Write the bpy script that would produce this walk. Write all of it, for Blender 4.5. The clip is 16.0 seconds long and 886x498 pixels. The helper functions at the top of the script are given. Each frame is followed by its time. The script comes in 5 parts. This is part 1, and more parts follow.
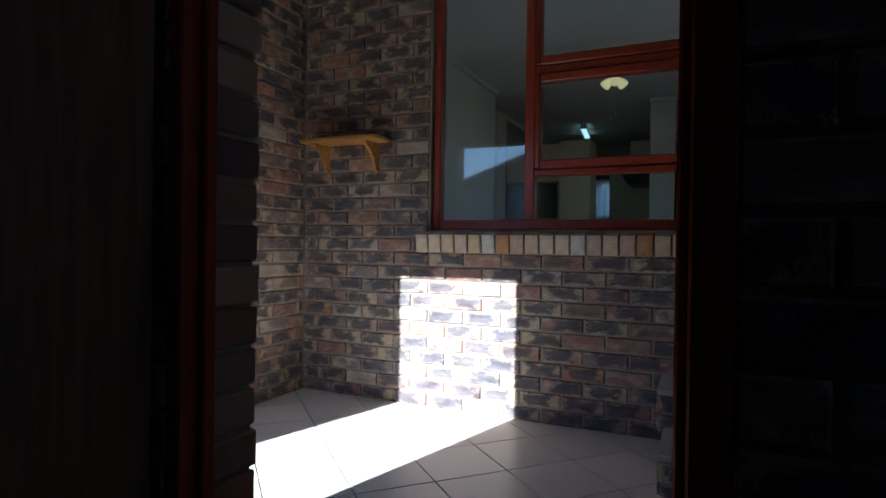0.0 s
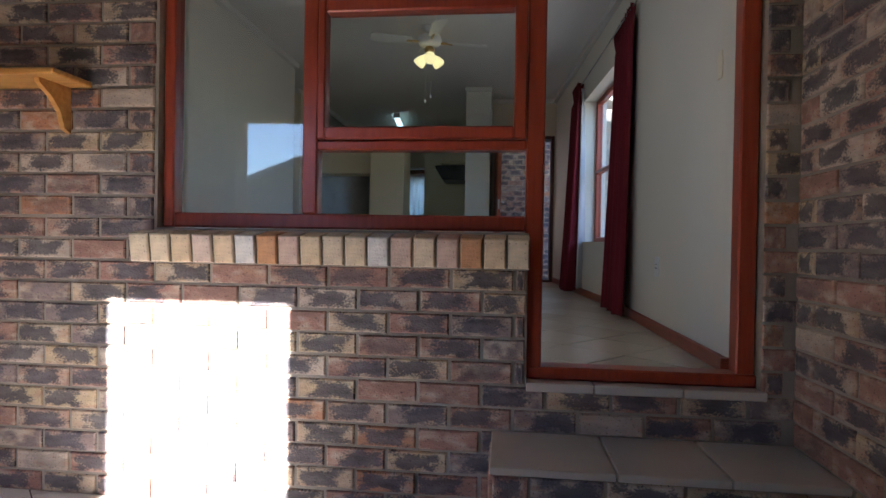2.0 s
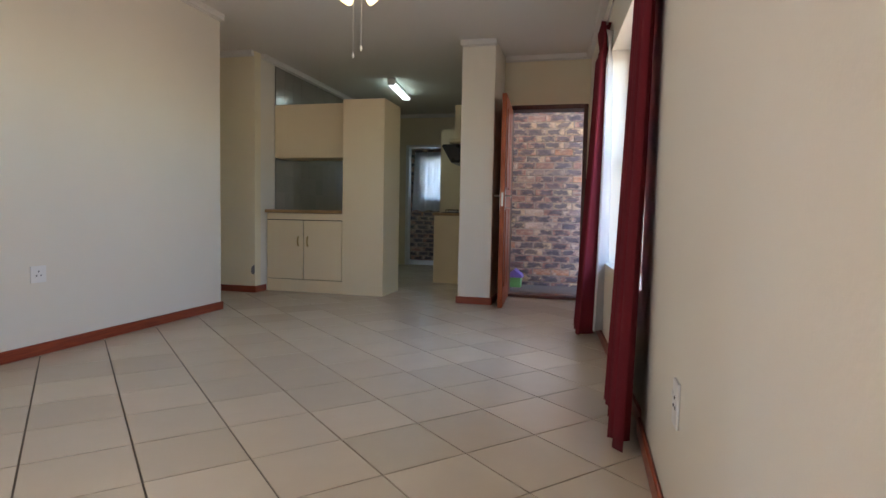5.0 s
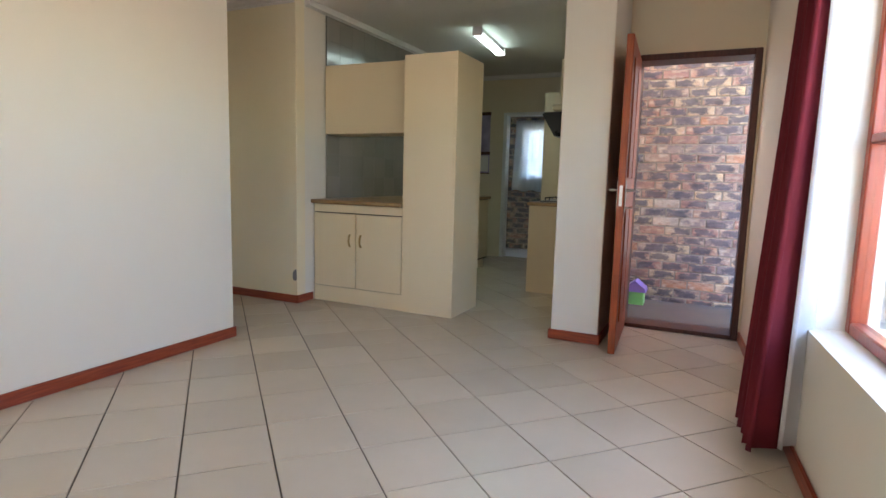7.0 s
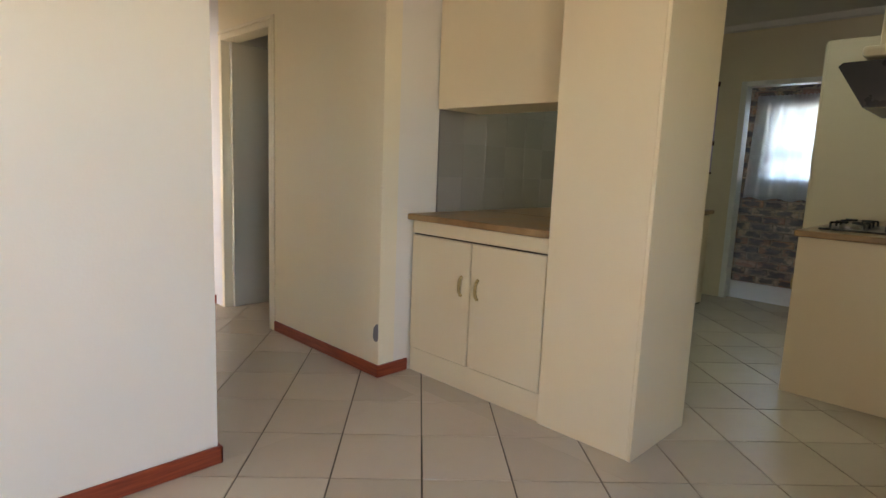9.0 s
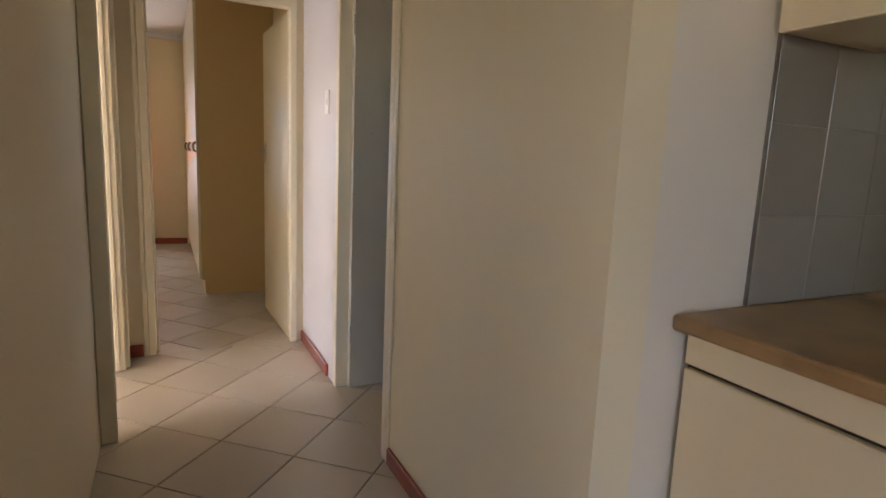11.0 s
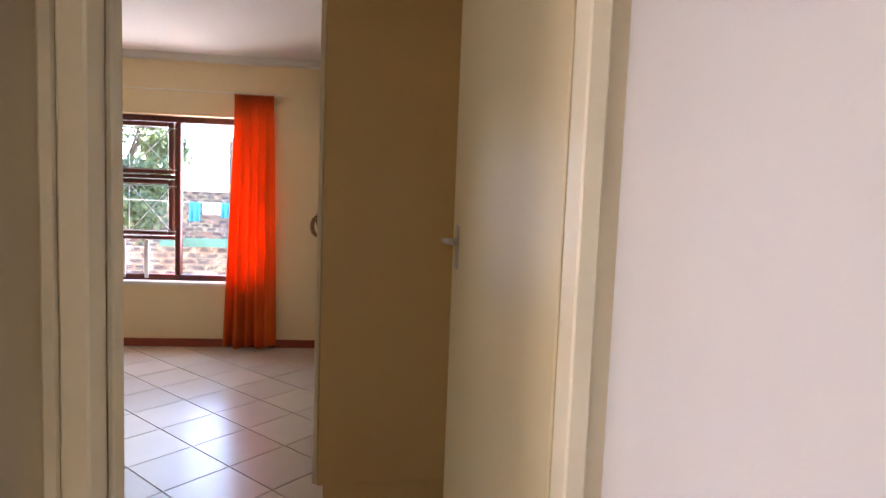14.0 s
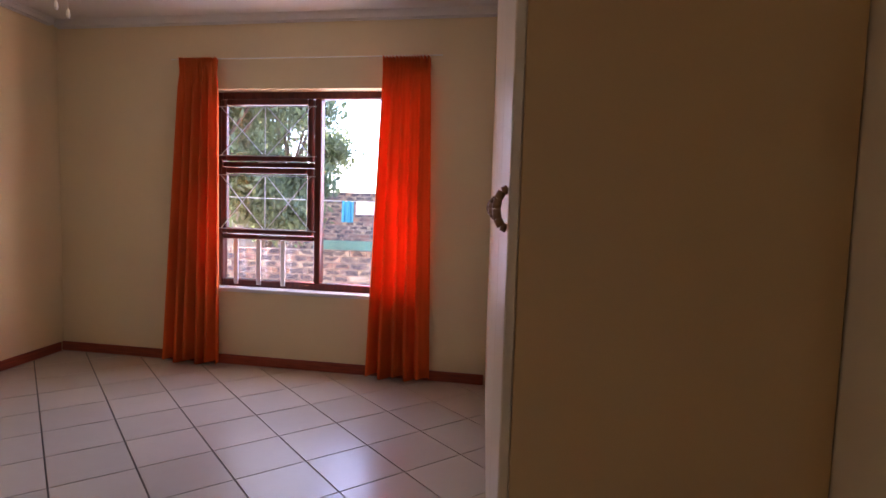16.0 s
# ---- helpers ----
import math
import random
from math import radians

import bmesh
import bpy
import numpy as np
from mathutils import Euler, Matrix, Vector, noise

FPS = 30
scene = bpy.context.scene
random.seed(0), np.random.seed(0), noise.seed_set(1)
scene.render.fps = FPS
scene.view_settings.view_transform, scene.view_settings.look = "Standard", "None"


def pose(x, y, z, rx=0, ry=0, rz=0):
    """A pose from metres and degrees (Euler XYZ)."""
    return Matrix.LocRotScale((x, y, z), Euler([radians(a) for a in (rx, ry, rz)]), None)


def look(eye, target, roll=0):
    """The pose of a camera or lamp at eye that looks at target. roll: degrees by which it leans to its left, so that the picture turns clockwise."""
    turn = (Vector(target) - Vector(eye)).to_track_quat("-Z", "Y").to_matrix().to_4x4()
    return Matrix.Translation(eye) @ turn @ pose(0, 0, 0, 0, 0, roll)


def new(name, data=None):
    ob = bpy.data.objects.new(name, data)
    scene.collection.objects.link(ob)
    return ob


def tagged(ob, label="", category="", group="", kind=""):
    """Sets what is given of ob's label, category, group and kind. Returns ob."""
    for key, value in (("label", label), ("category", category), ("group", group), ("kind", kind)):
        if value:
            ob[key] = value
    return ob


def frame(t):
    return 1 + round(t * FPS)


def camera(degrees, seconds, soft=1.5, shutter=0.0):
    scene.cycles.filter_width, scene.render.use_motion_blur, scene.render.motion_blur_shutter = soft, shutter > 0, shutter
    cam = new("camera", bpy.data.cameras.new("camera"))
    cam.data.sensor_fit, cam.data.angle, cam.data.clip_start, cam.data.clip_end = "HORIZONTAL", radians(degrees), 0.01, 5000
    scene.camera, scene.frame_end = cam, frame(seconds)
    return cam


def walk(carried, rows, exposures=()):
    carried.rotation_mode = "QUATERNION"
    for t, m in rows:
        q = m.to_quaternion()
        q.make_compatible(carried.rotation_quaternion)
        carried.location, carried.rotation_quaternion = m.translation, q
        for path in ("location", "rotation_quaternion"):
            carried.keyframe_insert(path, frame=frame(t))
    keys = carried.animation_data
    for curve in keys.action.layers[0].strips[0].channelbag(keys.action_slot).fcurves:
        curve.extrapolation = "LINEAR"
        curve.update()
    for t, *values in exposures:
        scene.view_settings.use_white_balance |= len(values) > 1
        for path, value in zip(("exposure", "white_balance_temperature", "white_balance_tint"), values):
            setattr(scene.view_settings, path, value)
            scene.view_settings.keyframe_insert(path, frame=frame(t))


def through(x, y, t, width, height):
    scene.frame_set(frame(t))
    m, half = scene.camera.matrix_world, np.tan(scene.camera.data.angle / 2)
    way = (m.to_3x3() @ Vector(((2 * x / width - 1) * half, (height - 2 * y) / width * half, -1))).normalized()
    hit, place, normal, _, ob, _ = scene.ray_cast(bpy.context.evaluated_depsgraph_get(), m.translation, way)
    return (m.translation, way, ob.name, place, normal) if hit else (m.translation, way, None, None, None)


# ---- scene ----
cam = camera(76.1, 16.0)

PATH = [
    (0, (0.084, -3.069, 0.475), (-0.747, -1.251, 0.46), 0.8),
    (0.5, (0.03, -2.809, 0.477), (-0.65, -0.928, 0.466), 0.7),
    (1, (-0.02, -2.572, 0.471), (-0.567, -0.648, 0.457), 0.7),
    (1.5, (-0.065, -2.335, 0.467), (-0.453, -0.373, 0.448), 0.9),
    (2, (-0.053, -2.07, 0.515), (-0.272, -0.082, 0.497), 1.0),
    (2.5, (-0.029, -1.828, 0.585), (-0.205, 0.164, 0.55), 1.0),
    (3, (0.091, -1.573, 0.654), (-0.089, 0.417, 0.592), 0.2),
    (3.2, (0.144, -1.443, 0.67), (-0.032, 0.547, 0.587), 0.4),
    (5.3, (0.623, 0.141, 0.908), (0.06, 2.055, 0.781), 1.1),
    (5.5, (0.621, 0.304, 0.921), (0.0, 2.201, 0.793), 1.1),
    (6, (0.596, 0.663, 0.981), (-0.155, 2.511, 0.83), 1.3),
    (6.5, (0.503, 1.068, 1.041), (-0.286, 2.893, 0.825), 1.4),
    (7, (0.389, 1.488, 1.116), (-0.464, 3.281, 0.868), 1.5),
    (7.5, (0.223, 1.995, 1.146), (-0.766, 3.714, 0.889), 1.6),
    (8, (0.058, 2.495, 1.172), (-1.041, 4.145, 0.907), 1.8),
    (8.5, (-0.211, 2.986, 1.161), (-1.451, 4.531, 0.887), 2.1),
    (9, (-0.489, 3.426, 1.17), (-1.88, 4.833, 0.88), 2.3),
    (9.5, (-0.8, 3.823, 1.178), (-2.321, 5.087, 0.88), 2.2),
    (9.7, (-0.937, 3.935, 1.177), (-2.487, 5.162, 0.877), 2.2),
    (11.8, (-2.733, 4.794, 1.263), (-4.568, 5.526, 0.948), 2.6),
    (12, (-2.91, 4.82, 1.284), (-4.745, 5.552, 0.977), 2.7),
    (12.5, (-3.386, 4.849, 1.345), (-5.23, 5.565, 1.051), 2.7),
    (13, (-3.798, 4.853, 1.372), (-5.675, 5.519, 1.184), 2.6),
    (13.5, (-4.207, 4.833, 1.349), (-6.123, 5.39, 1.201), 2.5),
    (14, (-4.634, 4.818, 1.305), (-6.586, 5.221, 1.152), 2.2),
    (14.5, (-5.023, 4.811, 1.265), (-6.999, 5.08, 1.116), 2.1),
    (15, (-5.362, 4.796, 1.237), (-7.351, 4.943, 1.086), 1.9),
    (15.5, (-5.681, 4.753, 1.231), (-7.675, 4.769, 1.072), 1.9),
    (16, (-5.929, 4.734, 1.203), (-7.918, 4.596, 1.05), 1.7),
]
EXPOSURES = [(0.0, 2.15, 5000, 3), (1.0, 2.5, 5300, 8), (2.0, 3.45, 5600, 12), (2.5, 3.9, 5900, 14), (3.2, 4.25, 6400, 17), (5.5, 4.85, 6800, 17), (6.3, 5.1, 6600, 15), (7.0, 5.45, 6800, 16), (8.0, 5.7, 7000, 17), (9.5, 5.6, 7500, 21),
             (12.0, 5.15, 7000, 26), (12.5, 5.3, 7100, 26), (13.0, 5.55, 7000, 26), (13.5, 5.4, 6900, 27), (14.0, 5.35, 6800, 29), (14.5, 5.2, 6900, 33), (15.0, 5.05, 6900, 40), (15.5, 4.85, 6800, 44), (16.0, 4.55, 6700, 48)]
walk(cam, [(t, look(eye, target, roll)) for t, eye, target, roll in PATH], EXPOSURES)

# ---- light and sky ----
SUN_WAY = Vector((-0.27, -1.0, 0.52)).normalized()      # towards the sun
world = bpy.data.worlds.new("sky")
scene.world = world
world.use_nodes = True
wn = world.node_tree.nodes
sky = wn.new("ShaderNodeTexSky")
sky.sky_type = "NISHITA"
sky.sun_disc = False
sky.sun_elevation = math.asin(SUN_WAY.z)
sky.dust_density, sky.ozone_density = 0.2, 5.0
sky.sun_rotation = math.atan2(SUN_WAY.x, SUN_WAY.y)
wn["Background"].inputs["Strength"].default_value = 0.08
world.node_tree.links.new(sky.outputs[0], wn["Background"].inputs["Color"])
sun_data = bpy.data.lights.new("sun", "SUN")
sun_data.energy, sun_data.angle, sun_data.color = 5.0, radians(0.5), (1.0, 0.94, 0.86)
sun = new("sun", sun_data)
sun.matrix_world = look(SUN_WAY * 30, (0, 0, 0))


def area(name, place, target, w, h, watts, colour, spread=180):
    d = bpy.data.lights.new(name, "AREA")
    d.shape, d.size, d.size_y, d.energy, d.color, d.spread = "RECTANGLE", w, h, watts, colour, radians(spread)
    ob = new(name, d)
    ob.matrix_world = look(place, target)
    return ob


SKYC = (0.97, 0.97, 1.0)
area("window_daylight", (1.12, 3.35, 1.35), (-2, 3.5, 0.6), 1.5, 1.4, 0.44, SKYC)
area("window_daylight", (-10.02, 3.55, 1.3), (-7, 3.1, 1.7), 1.4, 1.3, 1.4, (0.70, 0.83, 1.0))
area("door_daylight", (0.19, 6.015, 1.25), (0.1, 3.0, 1.0), 0.7, 1.4, 0.045, SKYC)
area("window_daylight", (-0.68, 0.25, 1.3), (-0.3, 4.0, 1.1), 1.3, 1.3, 0.6, SKYC)
area("window_daylight", (-4.0, 0.1, 1.4), (-4.0, 3, 1.0), 1.5, 1.2, 3.0, SKYC)
area("window_daylight", (-1.85, 10.95, 1.5), (-1.85, 9, 1.0), 0.9, 0.9, 0.3, (0.78, 0.88, 1.0))
# Added bathroom lamp: no window is seen there; it lightens the door leaf.
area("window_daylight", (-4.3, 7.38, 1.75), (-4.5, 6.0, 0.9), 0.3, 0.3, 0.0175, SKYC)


# ---- materials ----
def material(name, rough=0.5, metal=0.0, ior=1.45):
    m = bpy.data.materials.new(name)
    m.use_nodes = True
    b = m.node_tree.nodes["Principled BSDF"]
    b.inputs["Roughness"].default_value = rough
    b.inputs["Metallic"].default_value = metal
    b.inputs["IOR"].default_value = ior
    return m, m.node_tree.nodes, m.node_tree.links, b


def noise_node(n, l, scale, detail=4.0, coords=None, stretch=None):
    tex = n.new("ShaderNodeTexNoise")
    tex.inputs["Scale"].default_value = scale
    tex.inputs["Detail"].default_value = detail
    if coords is None:
        coords = n.new("ShaderNodeTexCoord").outputs["Object"]
    if stretch:
        mp = n.new("ShaderNodeMapping")
        mp.inputs["Scale"].default_value = stretch
        l.new(coords, mp.inputs["Vector"])
        coords = mp.outputs["Vector"]
    l.new(coords, tex.inputs["Vector"])
    return tex.outputs["Fac"]


def ramp_node(n, l, fac, stops, constant=False):
    r = n.new("ShaderNodeValToRGB")
    if constant:
        r.color_ramp.interpolation = "CONSTANT"
    e = r.color_ramp.elements
    while len(e) < len(stops):
        e.new(0.5)
    for el, (p, c) in zip(e, stops):
        el.position, el.color = p, (*c, 1)
    l.new(fac, r.inputs["Fac"])
    return r.outputs["Color"]


def mix_node(n, l, fac, a, b, how="MIX"):
    m = n.new("ShaderNodeMix")
    m.data_type, m.blend_type = "RGBA", how
    for slot, v in ((0, fac), (6, a), (7, b)):
        if isinstance(v, (int, float)):
            m.inputs[slot].default_value = v
        elif isinstance(v, tuple):
            m.inputs[slot].default_value = (*v, 1)
        else:
            l.new(v, m.inputs[slot])
    return m.outputs[2]


def math_node(n, l, how, a, b=0.0, clamp=False):
    m = n.new("ShaderNodeMath")
    m.operation, m.use_clamp = how, clamp
    for slot, v in ((0, a), (1, b)):
        if isinstance(v, (int, float)):
            m.inputs[slot].default_value = v
        else:
            l.new(v, m.inputs[slot])
    return m.outputs[0]


def bump_node(n, l, b, height, strength, distance=0.01):
    bp = n.new("ShaderNodeBump")
    bp.inputs["Strength"].default_value = strength
    bp.inputs["Distance"].default_value = distance
    l.new(height, bp.inputs["Height"])
    l.new(bp.outputs[0], b.inputs["Normal"])


def plain(name, colour, rough=0.5, vary=0.12, coarse=1.3, fine=60.0, bump=0.15, metal=0.0, stretch=None):
    """Paint, plaster, metal or stone: one colour with stains at a coarse and grain at a fine scale."""
    m, n, l, b = material(name, rough, metal)
    big, small = noise_node(n, l, coarse, 5, stretch=stretch), noise_node(n, l, fine, 3, stretch=stretch)
    lo = tuple(c * (1 - vary) for c in colour)
    hi = tuple(min(1, c * (1 + vary * 0.5)) for c in colour)
    c = ramp_node(n, l, big, [(0.3, lo), (0.7, hi)])
    c = mix_node(n, l, 0.12, c, ramp_node(n, l, small, [(0.3, lo), (0.7, hi)]), "MULTIPLY") if vary > 0.2 else c
    l.new(c, b.inputs["Base Color"])
    r = ramp_node(n, l, big, [(0.3, (rough * 0.85,) * 3), (0.7, (min(1, rough * 1.15),) * 3)])
    l.new(r, b.inputs["Roughness"])
    bump_node(n, l, b, small, bump, 0.004)
    return m


def wood(name, dark, light, rough=0.4, along=(14, 14, 1.2), bump=0.12):
    m, n, l, b = material(name, rough)
    grain = noise_node(n, l, 4.0, 8, stretch=along)
    broad = noise_node(n, l, 1.1, 3)
    c = ramp_node(n, l, grain, [(0.32, dark), (0.68, light)])
    c = mix_node(n, l, math_node(n, l, "MULTIPLY", broad, 0.35), c, dark)
    l.new(c, b.inputs["Base Color"])
    bump_node(n, l, b, grain, bump, 0.003)
    return m


def brick_material(name, per_piece):
    """Flashed face brick: cream, orange and mauve arrises round a dark scorched heart."""
    m, n, l, b = material(name, 0.85)
    if per_piece:
        rnd = n.new("ShaderNodeObjectInfo").outputs["Random"]
    else:
        rnd = n.new("ShaderNodeNewGeometry").outputs["Random Per Island"]
    uv = n.new("ShaderNodeTexCoord").outputs["UV"]
    sep = n.new("ShaderNodeSeparateXYZ")
    l.new(uv, sep.inputs[0])
    shift = n.new("ShaderNodeVectorMath")
    shift.operation = "ADD"
    far = n.new("ShaderNodeCombineXYZ")
    l.new(math_node(n, l, "MULTIPLY", rnd, 91.0), far.inputs[0])
    l.new(math_node(n, l, "MULTIPLY", rnd, 37.0), far.inputs[1])
    l.new(uv, shift.inputs[0])
    l.new(far.outputs[0], shift.inputs[1])
    place = shift.outputs[0]
    base = ramp_node(n, l, rnd, [(0.0, (0.50, 0.39, 0.27)), (0.10, (0.33, 0.19, 0.15)), (0.3, (0.40, 0.27, 0.21)), (0.42, (0.26, 0.20, 0.19)),
                                 (0.52, (0.43, 0.22, 0.13)), (0.57, (0.54, 0.42, 0.27)), (0.66, (0.52, 0.43, 0.35)), (0.72, (0.36, 0.20, 0.16)), (0.86, (0.25, 0.20, 0.19))], True)
    tone = noise_node(n, l, 1.6, 4, place)
    base = mix_node(n, l, 0.55, base, ramp_node(n, l, tone, [(0.3, (0.45, 0.42, 0.42)), (0.7, (1.25, 1.15, 1.0))]), "MULTIPLY")
    patch = noise_node(n, l, 2.3, 5, place, (1.2, 0.6, 1))
    blush = ramp_node(n, l, noise_node(n, l, 1.1, 2, place), [(0.30, (0.45, 0.25, 0.17)), (0.48, (0.56, 0.46, 0.34)), (0.60, (0.42, 0.25, 0.16)), (0.72, (0.52, 0.42, 0.36))])
    base = mix_node(n, l, ramp_node(n, l, patch, [(0.45, (0, 0, 0)), (0.62, (0.75, 0.75, 0.75))]), base, blush)
    # the heart: away from the arrises, ragged, on about two bricks in three
    off = math_node(n, l, "MULTIPLY", math_node(n, l, "SUBTRACT", math_node(n, l, "FRACT", math_node(n, l, "MULTIPLY", rnd, 13.7)), 0.5), 0.35)
    edge_u = math_node(n, l, "ABSOLUTE", math_node(n, l, "SUBTRACT", math_node(n, l, "ADD", sep.outputs[0], off), 0.5))
    edge_v = math_node(n, l, "ABSOLUTE", math_node(n, l, "SUBTRACT", sep.outputs[1], 0.5))
    edge = math_node(n, l, "MAXIMUM", edge_u, math_node(n, l, "MULTIPLY", edge_v, 0.9))
    ragged = mix_node(n, l, 0.38, noise_node(n, l, 3.6, 6, place, (1, 0.5, 1)), noise_node(n, l, 24.0, 3, place, (1, 0.42, 1)))
    heart = math_node(n, l, "SUBTRACT", math_node(n, l, "ADD", math_node(n, l, "MULTIPLY", ragged, 1.35), -0.24), edge)
    heart = math_node(n, l, "MULTIPLY", heart, 6.5, True)
    which = math_node(n, l, "FRACT", math_node(n, l, "MULTIPLY", rnd, 7.31))
    heart = math_node(n, l, "MULTIPLY", heart, math_node(n, l, "MULTIPLY", math_node(n, l, "SUBTRACT", 0.93, which), 6.0, True), True)
    dark = ramp_node(n, l, tone, [(0.3, (0.042, 0.041, 0.048)), (0.7, (0.125, 0.112, 0.118))])
    c = mix_node(n, l, math_node(n, l, "MULTIPLY", heart, 0.9), base, dark)
    specks = noise_node(n, l, 26.0, 2, place, (1, 0.4, 1))
    c = mix_node(n, l, ramp_node(n, l, specks, [(0.62, (0, 0, 0)), (0.7, (0.8, 0.8, 0.8))]), c, (0.035, 0.03, 0.03))
    l.new(c, b.inputs["Base Color"])
    pits = noise_node(n, l, 11.0, 6, place, (1, 0.4, 1))
    bump_node(n, l, b, mix_node(n, l, 0.4, pits, specks), 0.7, 0.006)
    return m


def sill_brick_material(name):
    """Lighter sill bricks: cream, pale pink and orange with small dark pits."""
    m, n, l, b = material(name, 0.85)
    rnd = n.new("ShaderNodeObjectInfo").outputs["Random"]
    base = ramp_node(n, l, rnd, [(0.0, (0.66, 0.54, 0.38)), (0.2, (0.58, 0.42, 0.33)), (0.35, (0.68, 0.64, 0.58)), (0.5, (0.64, 0.49, 0.32)), (0.65, (0.52, 0.28, 0.14)), (0.75, (0.60, 0.46, 0.36)), (0.88, (0.62, 0.50, 0.36))], True)
    tone = noise_node(n, l, 18.0, 5)
    c = mix_node(n, l, 0.6, base, ramp_node(n, l, tone, [(0.3, (0.55, 0.5, 0.5)), (0.7, (1.2, 1.15, 1.05))]), "MULTIPLY")
    pits = noise_node(n, l, 95.0, 2)
    c = mix_node(n, l, ramp_node(n, l, pits, [(0.66, (0, 0, 0)), (0.72, (0.8, 0.8, 0.8))]), c, (0.05, 0.03, 0.025))
    l.new(c, b.inputs["Base Color"])
    bump_node(n, l, b, mix_node(n, l, 0.5, tone, pits), 0.6, 0.006)
    return m


def tile_material(name, per_piece, colour=(0.57, 0.50, 0.395), rough=0.27):
    """Glazed floor tile with a faint clouded pattern."""
    m, n, l, b = material(name, rough)
    rnd = n.new("ShaderNodeObjectInfo").outputs["Random"] if per_piece else n.new("ShaderNodeNewGeometry").outputs["Random Per Island"]
    at = n.new("ShaderNodeNewGeometry").outputs["Position"]
    cloud, vein = noise_node(n, l, 2.4, 6, at), noise_node(n, l, 9.0, 8, at)
    lo, hi = tuple(c * 0.96 for c in colour), tuple(c * 1.03 for c in colour)
    c = ramp_node(n, l, mix_node(n, l, 0.35, cloud, vein), [(0.30, lo), (0.70, hi)])
    each = ramp_node(n, l, rnd, [(0.0, (0.90, 0.89, 0.88)), (1.0, (1.04, 1.03, 1.02))])
    c = mix_node(n, l, 1.0, c, each, "MULTIPLY")
    l.new(c, b.inputs["Base Color"])
    b.inputs["Roughness"].default_value = rough
    bump_node(n, l, b, noise_node(n, l, 5.0, 1, at), 0.04, 0.002)
    return m


def cloth(name, colour, through=0.0, rough=0.9):
    m, n, l, b = material(name, rough)
    weave = noise_node(n, l, 260.0, 2)
    fold = noise_node(n, l, 5.0, 4, stretch=(1, 1, 0.25))
    c = ramp_node(n, l, fold, [(0.3, tuple(v * 0.8 for v in colour)), (0.7, tuple(min(1, v * 1.12) for v in colour))])
    l.new(c, b.inputs["Base Color"])
    bump_node(n, l, b, weave, 0.25, 0.002)
    if through:
        t = n.new("ShaderNodeBsdfTranslucent")
        l.new(c, t.inputs["Color"])
        mx = n.new("ShaderNodeMixShader")
        mx.inputs[0].default_value = through
        l.new(b.outputs[0], mx.inputs[1])
        l.new(t.outputs[0], mx.inputs[2])
        l.new(mx.outputs[0], n["Material Output"].inputs[0])
    return m


def glass_material(name, tint=(1, 1, 1)):
    m, n, l, b = material(name, 0.0, ior=1.5)
    g = n.new("ShaderNodeBsdfGlossy")
    g.inputs["Roughness"].default_value = 0.004
    t = n.new("ShaderNodeBsdfTransparent")
    t.inputs["Color"].default_value = (0.9 * tint[0], 0.93 * tint[1], 0.92 * tint[2], 1)
    f = n.new("ShaderNodeLayerWeight")
    f.inputs["Blend"].default_value = 0.5
    mx = n.new("ShaderNodeMixShader")
    graze = math_node(n, l, "POWER", f.outputs["Facing"], 5.0)
    l.new(math_node(n, l, "ADD", math_node(n, l, "MULTIPLY", graze, 0.95), 0.045, True), mx.inputs[0])
    l.new(t.outputs[0], mx.inputs[1])
    l.new(g.outputs[0], mx.inputs[2])
    l.new(mx.outputs[0], n["Material Output"].inputs[0])
    return m


def glow(name, colour, strength):
    m, n, l, b = material(name, 0.3)
    b.inputs["Base Color"].default_value = (*colour, 1)
    b.inputs["Emission Color"].default_value = (*colour, 1)
    b.inputs["Emission Strength"].default_value = strength
    return m


PLASTER = plain("cream_wall_paint", (0.74, 0.645, 0.46), 0.55, 0.06, 0.8, 90, 0.12)
# Two colours of one wall: warm living room and cool bedroom light painted in.
PASSAGE_WARM_LIT = plain("passage_wall_warm_lit", (0.80, 0.71, 0.50), 0.55, 0.06, 0.8, 90, 0.12)
PASSAGE_COOL_LIT = plain("passage_wall_cool_lit", (0.67, 0.665, 0.66), 0.55, 0.05, 0.8, 90, 0.12)
PALE = plain("off_white_wall_paint", (0.76, 0.71, 0.60), 0.55, 0.05, 0.8, 90, 0.12)
CREAM_WALL = plain("deep_cream_wall_paint", (0.80, 0.65, 0.39), 0.55, 0.06, 0.8, 90, 0.12)
CEIL = plain("white_ceiling_paint", (0.74, 0.71, 0.66), 0.8, 0.05, 0.7, 120, 0.1)
LEAF_BROWN = wood("brown_door_timber", (0.16, 0.09, 0.055), (0.30, 0.18, 0.11), 0.5)
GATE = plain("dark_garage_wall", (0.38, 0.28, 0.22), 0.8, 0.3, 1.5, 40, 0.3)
MORTAR = plain("brown_mortar", (0.36, 0.31, 0.25), 0.95, 0.35, 3, 80, 0.8)
TILE_GROUT = plain("pale_grey_grout", (0.25, 0.23, 0.20), 0.8, 0.1)
GROUT = plain("grey_grout", (0.14, 0.117, 0.092), 0.9, 0.25, 4, 90, 0.3)
BRICK_P, BRICK_J = brick_material("face_brick", True), brick_material("face_brick_bulk", False)
SILL_BRICK = sill_brick_material("cream_sill_brick")
TILE_P, TILE_J = tile_material("cream_floor_tile", True), tile_material("cream_floor_tile_bulk", False)
STEP_TILE = tile_material("step_tile", True, (0.50, 0.45, 0.38), 0.35)
